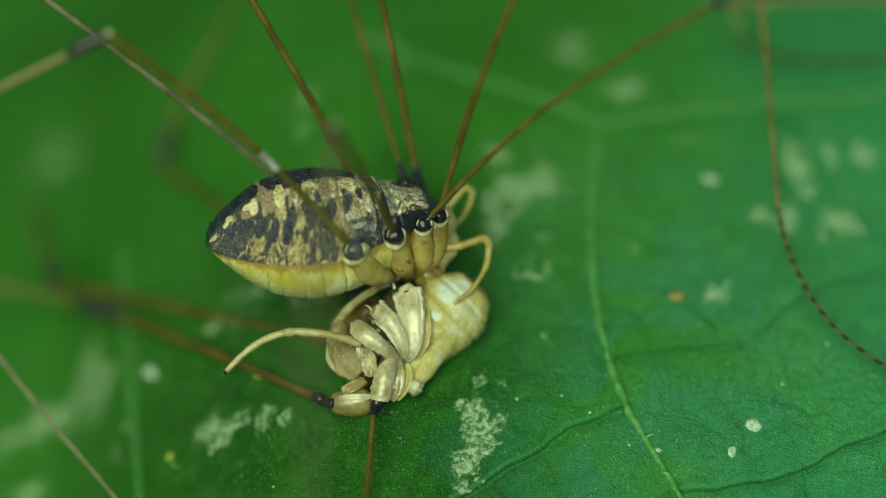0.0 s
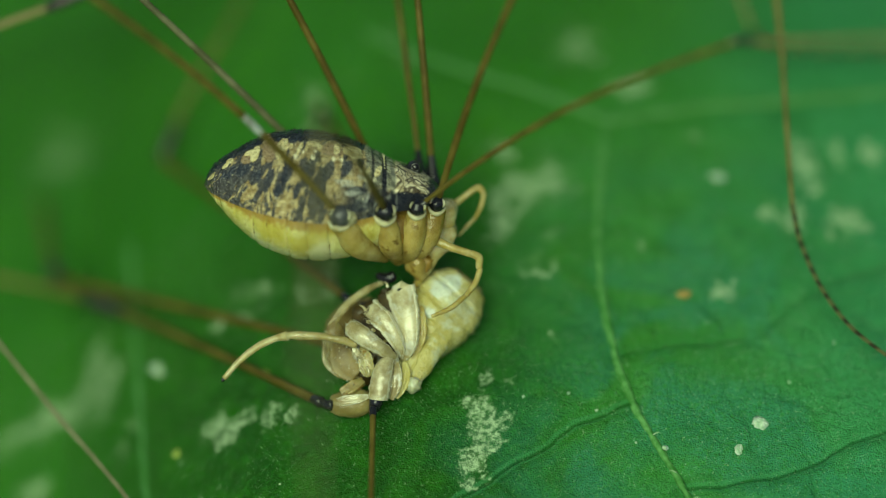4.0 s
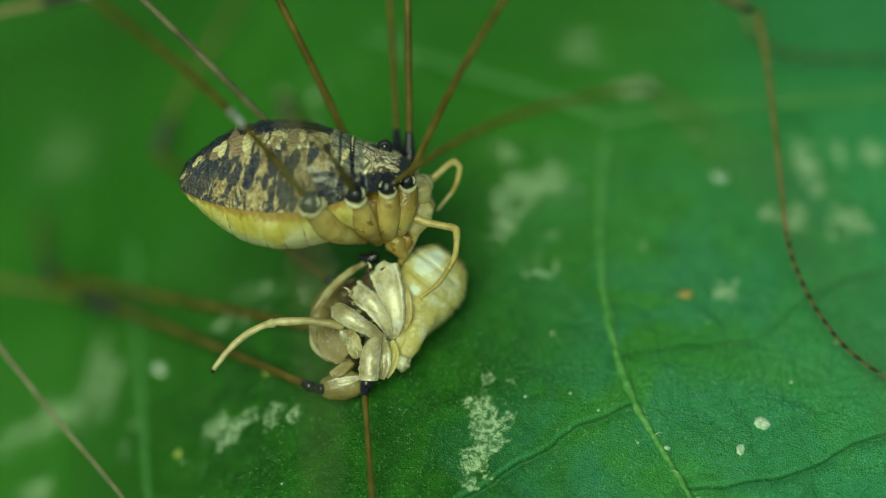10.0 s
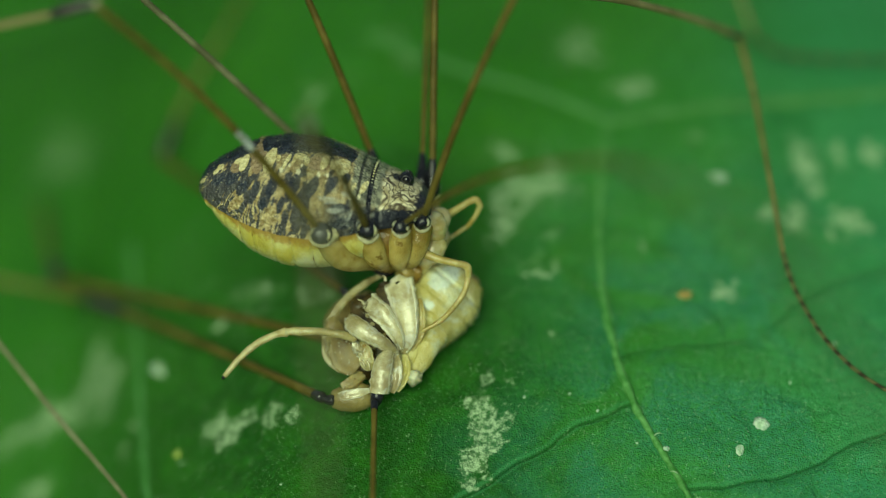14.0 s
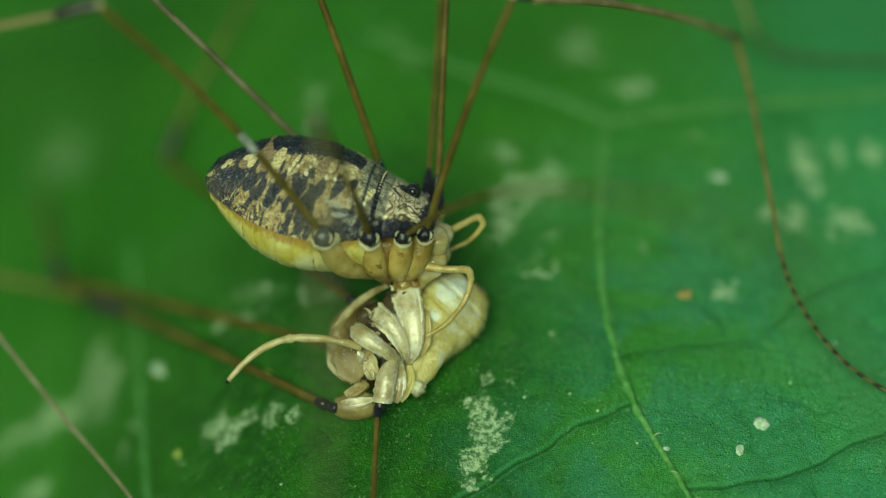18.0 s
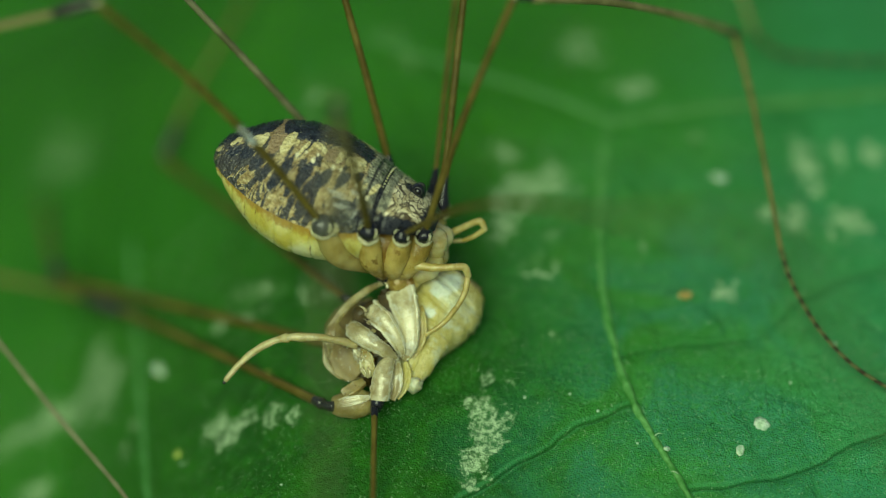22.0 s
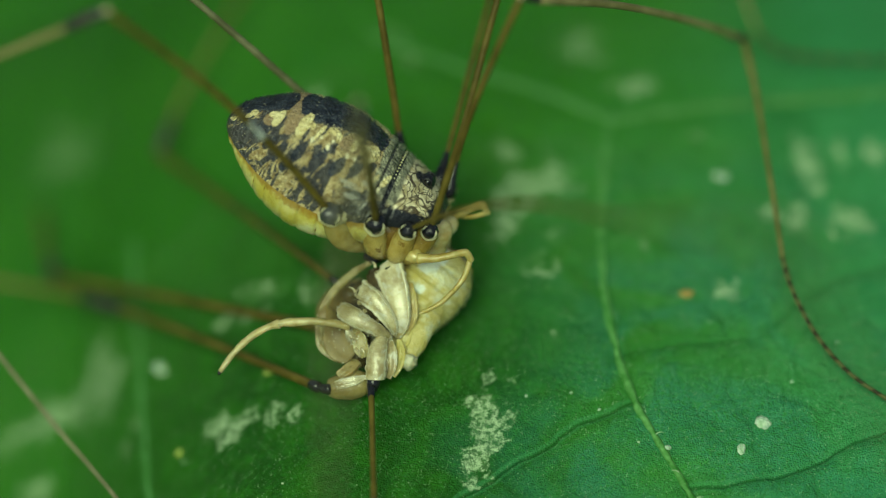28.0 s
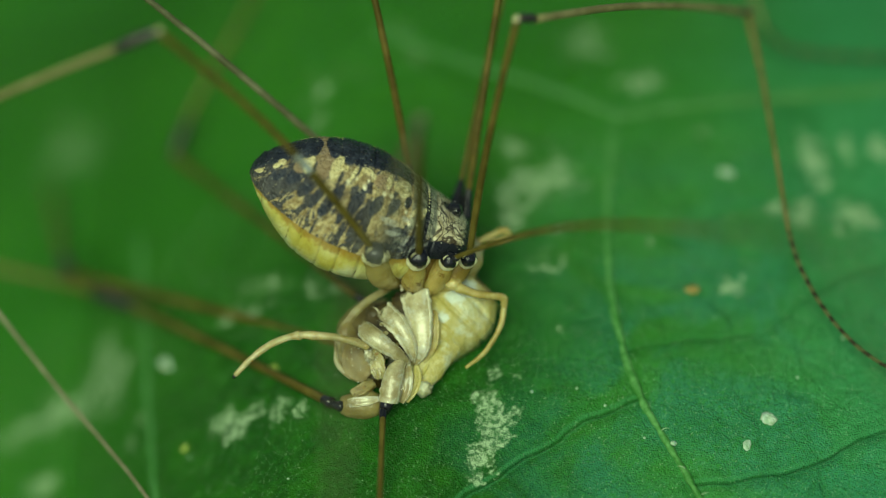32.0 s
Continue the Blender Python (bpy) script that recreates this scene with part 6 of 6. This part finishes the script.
# shell of the front body, open like a bowl
rim_ = [(0.74, 3.05, 2.38), (0.06, 2.77, 2.21), (-0.61, 2.29, 1.88), (-1.00, 1.75, 1.39), (-0.91, 1.29, 0.92), (-0.52, 0.98, 0.71), (-0.08, 0.89, 0.67)]
plate(rim_, [0.04, 0.09, 0.11, 0.10, 0.12, 0.10, 0.05], "shell_rim", HUSK_SHELL, "tan translucent shell edge", 3, None, 0.06)
part("shell", blob((-0.12, 2.60, 0.61), (1.0, 0.72, 1.08), pose(0, 0, 0, -40, 0, 0), 0.14, 4, 16, 24), FILM, prey, "tan front shell")
# solid dark lumps give the shell's openings their shade by colour
part("hollow", blob((0.14, 2.23, 1.54), (0.55, 0.34, 0.60), pose(0, 0, 0, -40, 0, 0), 0.25, 6, 14, 20), HUSK_SHADE, prey, "dark lump standing in for shade inside the torn shell")
part("hollow", blob((0.06, 1.27, 0.58), (0.42, 0.3, 0.36), pose(0, 0, 0, -40, 0, 0), 0.25, 7, 12, 16), HUSK_SHADE, prey, "dark lump standing in for shade inside the torn shell")
part("shell_side", blob((-0.58, 1.24, 1.04), (0.44, 0.30, 0.13), pose(0, 0, 0, 50, 0, -25), 0.30, 5, 14, 20), HUSK_SHELL, prey, "tan shell side")
part("shell_side", blob((-0.76, 1.82, 1.39), (0.26, 0.36, 0.12), pose(0, 0, 0, 50, 0, 20), 0.30, 8, 14, 20), HUSK_SHELL, prey, "tan shell side")
plate([(-1.09, 1.53, 1.35), (-1.02, 1.16, 1.04), (-0.66, 0.91, 0.81), (-0.24, 0.85, 0.78)], [0.02, 0.07, 0.08, 0.04], "shell_edge", HUSK_SHELL, "tan broken shell edge", 6, None, 0.05)
plate([(-0.77, 1.52, 1.41), (-0.63, 1.25, 1.24), (-0.46, 1.02, 1.04), (-0.17, 0.86, 0.85)], [0.10, 0.34, 0.40, 0.22], "film", FILM, "torn brown film in the bowl", 73, None, 0.05, (-0.2, -0.74, 0.64), True)
plate([(-0.03, 1.22, 1.56), (0.05, 0.93, 1.40), (0.10, 0.74, 1.21), (0.19, 0.67, 1.00)], [0.08, 0.20, 0.22, 0.12], "film", STUB, "pale torn film in the bowl", 74, None, 0.08, (-0.3, -0.70, 0.64), True)
# dark brown sheets that stand in for shade behind the fanned leg bases
plate([(0.59, 2.56, 2.35), (0.75, 1.97, 2.06), (0.90, 1.51, 1.56), (0.97, 1.25, 1.10)], [0.25, 0.45, 0.30, 0.10], "membrane", HUSK_SHADE, "dark brown sheet standing in for shade between leg bases", 71, None, 0.06)
plate([(-0.16, 2.01, 1.93), (0.22, 1.61, 1.84), (0.60, 1.34, 1.52), (0.87, 1.19, 1.14)], [0.10, 0.28, 0.20, 0.05], "membrane", HUSK_SHADE, "dark brown sheet standing in for shade between leg bases", 72, None, 0.06)
# leg bases fanned round the breast
plate([(0.95, 2.51, 2.50), (1.12, 1.87, 2.15), (1.21, 1.43, 1.74), (1.19, 1.25, 1.41), (1.03, 1.19, 1.12)], [0.40, 0.38, 0.31, 0.24, 0.15, 0.07], "coxa", HUSK, "broad grainy grey-white leg base", 11, None, 0.20, (-0.25, -0.74, 0.62), True)
plate([(0.17, 2.08, 2.11), (0.49, 1.69, 2.12), (0.80, 1.39, 1.85), (0.97, 1.24, 1.52), (1.00, 1.20, 1.19)], [0.30, 0.29, 0.25, 0.20, 0.14, 0.07], "coxa", HUSK, "grainy whitish leg base with a frayed end", 12, None, 0.19, (-0.42, -0.69, 0.59), True)
plate([(-0.35, 1.56, 1.90), (-0.02, 1.22, 1.90), (0.30, 1.07, 1.75), (0.61, 1.04, 1.50), (0.87, 1.06, 1.25)], [0.25, 0.26, 0.24, 0.20, 0.15, 0.08], "coxa", HUSK, "glossy white leg base", 13, None, 0.22, (-0.15, -0.62, 0.77), "round")
front_coxa = plate([(0.68, 1.00, 1.33), (0.53, 0.63, 1.17), (0.45, 0.32, 0.93), (0.42, 0.13, 0.66)], [0.15, 0.25, 0.28, 0.29, 0.27], "coxa", HUSK, "pale leg base", 14, None, 0.24, (-0.3, -0.74, 0.60), "round")
side_coxa = part("coxa", tube([(0.24, 0.52, 0.29), (0.02, 0.42, 0.30), (-0.30, 0.36, 0.29), (-0.60, 0.35, 0.27), (-0.84, 0.38, 0.25)], [0.22, 0.36, 0.39, 0.33, 0.24], 11, 8, 0.85, (0, -0.766, 0.643), 0.10, 15), STRAW, prey, "dull straw barrel-shaped leg base")
plate([(0.20, 0.30, 0.62), (-0.16, 0.20, 0.60), (-0.52, 0.20, 0.52), (-0.76, 0.26, 0.42)], [0.05, 0.13, 0.13, 0.06], "keel", HUSK, "grainy pale keel", 24, side_coxa, 0.09, (0.0, -0.766, 0.643), True)
plate([(-0.00, 0.80, 0.71), (-0.27, 0.53, 0.71), (-0.57, 0.36, 0.62)], [0.10, 0.20, 0.14], "coxa_fold", HUSK_SHELL, "tan folded leg base", 16, None, 0.12)
plate([(1.50, 2.09, 2.25), (1.55, 1.71, 1.98), (1.52, 1.41, 1.65), (1.33, 1.21, 1.32), (1.09, 1.10, 1.07)], [0.05, 0.10, 0.11, 0.10, 0.07, 0.03], "cover", PALP, "yellow cover strip", 17, None, 0.13, (0.0, -0.766, 0.643), True)
plate([(0.85, 1.00, 1.24), (0.87, 0.64, 1.06), (0.85, 0.39, 0.82), (0.74, 0.23, 0.57)], [0.08, 0.15, 0.16, 0.13, 0.07], "breast_plate", HUSK, "cream breast plate", 18, None, 0.16, (0.0, -0.766, 0.643), True)
plate([(0.75, 0.90, 1.30), (0.72, 0.58, 1.08), (0.60, 0.34, 0.80)], [0.05, 0.10, 0.05], "breast_strip", HUSK, "cream breast strip", 21, None, 0.08)
plate([(1.09, 1.05, 1.19), (1.12, 0.73, 0.97), (1.03, 0.49, 0.73), (0.88, 0.32, 0.52)], [0.06, 0.13, 0.14, 0.10, 0.05], "fold", HUSK_BELLY, "pale yellow skin fold", 19, None, 0.15, (0.0, -0.766, 0.643), True)
plate([(1.57, 1.51, 1.56), (1.32, 1.09, 1.14), (1.14, 0.80, 0.79)], [0.05, 0.16, 0.06], "fold", HUSK_BELLY, "pale yellow skin fold", 22, None, 0.10)
rng_ = random.Random(12)
for i_ in range(16):
    a_ = Vector((0.60, 1.40, 1.66)) + Vector((rng_.uniform(-1.1, 0.6), rng_.uniform(-0.25, 0.2), rng_.uniform(-1.0, 0.9)))
    d_ = Vector((rng_.uniform(-1, 1), rng_.uniform(-0.2, 0.3), rng_.uniform(-0.4, 1))).normalized() * rng_.uniform(0.12, 0.32)
    plate([a_, a_ + d_ * 0.5 + Vector((0, -0.03, 0.02)), a_ + d_], [0.03, 0.07, 0.015], "shard", HUSK if i_ % 3 else HUSK_SHELL, "", 50 + i_, None, 0.04)
part("nub", blob((1.33, 0.58, 0.77), (0.20, 0.16, 0.24), pose(0, 0, 0, 0, 35, 0), 0.38, 20), MILK, prey, "white swollen nub")
for i_ in range(9):
    a_ = Vector((-0.24, 1.09, 1.61)).lerp(Vector((0.15, 0.83, 1.33)), i_ / 8)
    b_ = a_ + Vector((0.07 * math.sin(i_ * 2.3) - 0.05, -0.10, -0.22 - 0.10 * math.sin(i_ * 1.7)))
    plate([a_, a_.lerp(b_, 0.5) + Vector((0.02, -0.04, 0.03)), b_], [0.07, 0.055, 0.02], "frill", HUSK, "torn white tissue", 30 + i_, None, 0.05)
for i_, (a_, b_) in enumerate((((-0.07, 0.73, 1.26), (0.04, 0.55, 1.12)), ((0.08, 0.73, 1.26), (0.15, 0.54, 1.11)), ((-0.42, 1.43, 1.93), (-0.50, 1.51, 2.12)), ((0.03, 1.88, 2.24), (-0.15, 1.94, 2.38)), ((0.60, 2.36, 2.65), (0.51, 2.45, 2.77)))):
    part("shred", tube([a_, Vector(a_).lerp(Vector(b_), 0.5) + Vector((0.03, 0, 0.02)), b_], [0.05, 0.03, 0.008], 6, 3), HUSK, prey)
# broken pale leg
stub = part("stub_leg", tube([(-0.21, 1.15, 1.66), (-0.62, 1.16, 1.82), (-1.17, 1.21, 1.89), (-1.66, 1.22, 1.90), (-2.05, 1.20, 1.88)], [0.12, 0.115, 0.10, 0.115, 0.12], 14, 8, 1, (0, 0, 1), 0.32, 40), STUB, prey, "straw-coloured broken leg")
part("stub_end", tube([(-2.02, 1.21, 1.89), (-2.41, 1.18, 1.77), (-2.90, 1.08, 1.54), (-3.32, 0.88, 1.22), (-3.69, 0.64, 0.87)], [0.125, 0.105, 0.095, 0.085, 0.07], 14, 7, 1, (0, 0, 1), 0.35, 41), STUB, stub, "pale hairy lower end")
part("stub_tip", blob((-3.72, 0.61, 0.83), (0.05, 0.05, 0.06), None, 0.3, 42, 6, 8), BLACK, stub, "dark broken tip")
rng_ = random.Random(5)
spikes_ = []
for ob_ in (stub, stub.children[0]):
    for v_ in ob_.data.vertices:
        if rng_.random() < 0.30:
            p_, d_ = v_.co / MM, v_.normal
            e_ = d_.orthogonal().normalized() * 0.014
            f_ = d_.cross(e_)
            spikes_.append(([p_ + e_, p_ + f_, p_ - e_, p_ - f_, p_ + d_ * rng_.uniform(0.03, 0.085)], [(0, 1, 4), (1, 2, 4), (2, 3, 4), (3, 0, 4)]))
part("spines", join(*spikes_), STUB, stub, "short pale spines")
part("knuckle", tube([(0.39, 0.19, 0.73), (0.35, 0.04, 0.63), (0.29, -0.05, 0.43)], [0.17, 0.19, 0.14], 14, 5), BLACK, front_coxa, "glossy dark brown knuckle")
part("knuckle", tube([(-0.81, 0.22, 0.35), (-0.99, 0.28, 0.33), (-1.23, 0.41, 0.33)], [0.14, 0.125, 0.075], 14, 5, 1, (0, 0, 1), 0.25), BLACK, side_coxa, "glossy dark knuckle")
part("knuckle", tube([(0.77, 2.97, 2.53), (0.59, 2.93, 2.48), (0.32, 3.05, 2.46)], [0.16, 0.16, 0.10], 14, 5), BLACK, prey, "dark knuckle under the feeder's mouth")

# legs of the prey: (root, far end, thickness, then the points of the shin)
DEAD = [
    ((-1.72, -0.59, 0.62), (-1.80, -3.67, -0.33), 0.075, [(-1.80, -3.67, -0.33), (-1.87, -5.29, -0.70), (-2.07, -7.25, -1.80)]),
    ((-3.17, 0.03, 0.34), (-8.91, 6.40, -2.18), 0.11, [(-8.91, 6.40, -2.18), (-10.69, 8.16, -3.04), (-13.74, 9.51, -3.45)]),
    ((-2.79, 2.04, 0.57), (-10.92, 8.65, -2.91), 0.115, [(-10.92, 8.65, -2.91), (-11.31, 10.21, -3.39), (-12.34, 17.06, -6.11)]),
    ((-2.49, 2.99, 1.39), (-8.01, 10.95, -0.32), 0.085, [(-8.01, 10.95, -0.32), (-7.36, 12.31, 0.67), (-5.64, 15.60, 2.26)]),
]
dead_legs = []
for root, end, thick, shin in DEAD:
    span = (Vector(end) - Vector(root)).length
    femur = part("femur", tube([(0, 0, 0), (span * 0.35, 0, 0.05), (span * 0.7, 0, 0.05), (span, 0, 0)], [thick * 1.2, thick, thick, thick, thick * 1.15], 10, 8), FEMUR, prey, "thin brown thigh")
    part("root", tube([(-0.08, 0, 0), (0.10, 0, 0), (0.30, 0, 0)], [thick * 1.5, thick * 1.4, thick * 1.1], 10, 4), BLACK, femur, "black thigh root")
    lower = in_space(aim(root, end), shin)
    part("tibia", tube(lower, [thick * 1.1, thick * 0.9, thick * 0.8], 10, 8), UMBER, femur, "dull brown shin")
    first = lower[0].lerp(lower[1], 0.7)
    part("patella", tube([lower[0], lower[0].lerp(first, 0.5), first], [thick * 1.4, thick * 2.1, thick * 1.3], 10, 4), KNEE, femur, "dark knee joint")
    dead_legs.append((femur, root, end))


# ---- what moves ----
def turned(pivot, degrees, axis):
    return Matrix.Translation(pivot) @ Matrix.Rotation(radians(degrees), 4, axis) @ Matrix.Translation(-pivot)


def motions():
    walk(harvestman, BODY)
    root, bend, axis = Vector((2.85, 0.50, -0.62)) * MM, Vector((4.20, 0.62, 0.05)) * MM, Vector((0.07, -0.95, 0.31))
    fold = [(0.0, 0, -14), (6.0, 0, 0), (13.0, -3, -8), (18.0, -1, -16), (20.0, -3, -22), (23.0, 6, -36), (25.5, 9, -42), (28.0, 11, -48), (30.0, 7, -50), (32.0, 8, -52)]
    walk(far_palp, [(t, turned(root, a, axis)) for t, a, b in fold])
    for ob in (far_shin, far_tip):
        walk(ob, [(t, turned(bend, b, axis)) for t, a, b in fold])
    root, bend, axis = Vector((2.80, -0.55, -0.95)) * MM, Vector((4.05, -0.63, -1.50)) * MM, Vector((0.07, -0.95, 0.31))
    lift = [(0.0, 18, -32), (6.0, -7, -2), (9.5, -3, 0), (13.0, 0, -4), (18.0, 20, -16), (20.0, 25, -16), (23.0, 33, -18), (25.5, 35, -18), (28.0, 47, -36), (30.0, 36, -38), (32.0, 20, -6)]
    near = [(0.0, 0.15), (13.0, 0.1), (18.0, 0.2), (23.0, 0.45), (28.0, 0.75), (32.0, 0.75)]
    off = [float(np.interp(t, [q[0] for q in near], [q[1] for q in near])) * MM for t, a, b in lift]
    walk(near_palp, [(t, Matrix.Translation(axis * d) @ turned(root, a, axis)) for (t, a, b), d in zip(lift, off)])
    for ob in (near_shin, near_tip):
        walk(ob, [(t, turned(bend, b, axis)) for t, a, b in lift])
    walk(prey, PREY)
    for leg in LEGS:
        femur, tibia, shank, toe = leg["parts"]
        rows = ([], [], [])
        for t, m in BODY:
            hip, knee = knee_at(leg, t)
            shin, foot = along(leg["shin"], t), along(leg["foot"], t)
            for out, (a, b) in zip(rows, ((hip, knee), (knee, shin), (shin, foot))):
                w = aim(a, b)
                w.translation *= MM
                out.append((t, m.inverted() @ w))
        for ob, out in zip((femur, tibia, shank), rows):
            walk(ob, out)
        if leg is LEGS[3]:
            # this foot stays down on the leaf while its shank swings
            down = aim(along(leg["shin"], 13.0), along(leg["foot"], 13.0))
            down.translation *= MM
            slid = [(t, Matrix.Translation((along(leg["foot"], t) - along(leg["foot"], 13.0)) * MM)) for t, m in BODY]
            walk(toe, [(t, (m @ local).inverted() @ move @ down) for (t, m), (t_, local), (t__, move) in zip(BODY, rows[2], slid)])
    start = body_at(PREY, 13.0)
    for femur, root, end in dead_legs:
        rows = []
        for t, m in PREY:
            a = (m @ start.inverted() @ (Vector(root) * MM)) / MM
            w = aim(a, end)
            w.translation *= MM
            rows.append((t, m.inverted() @ w))
        walk(femur, rows)


motions()
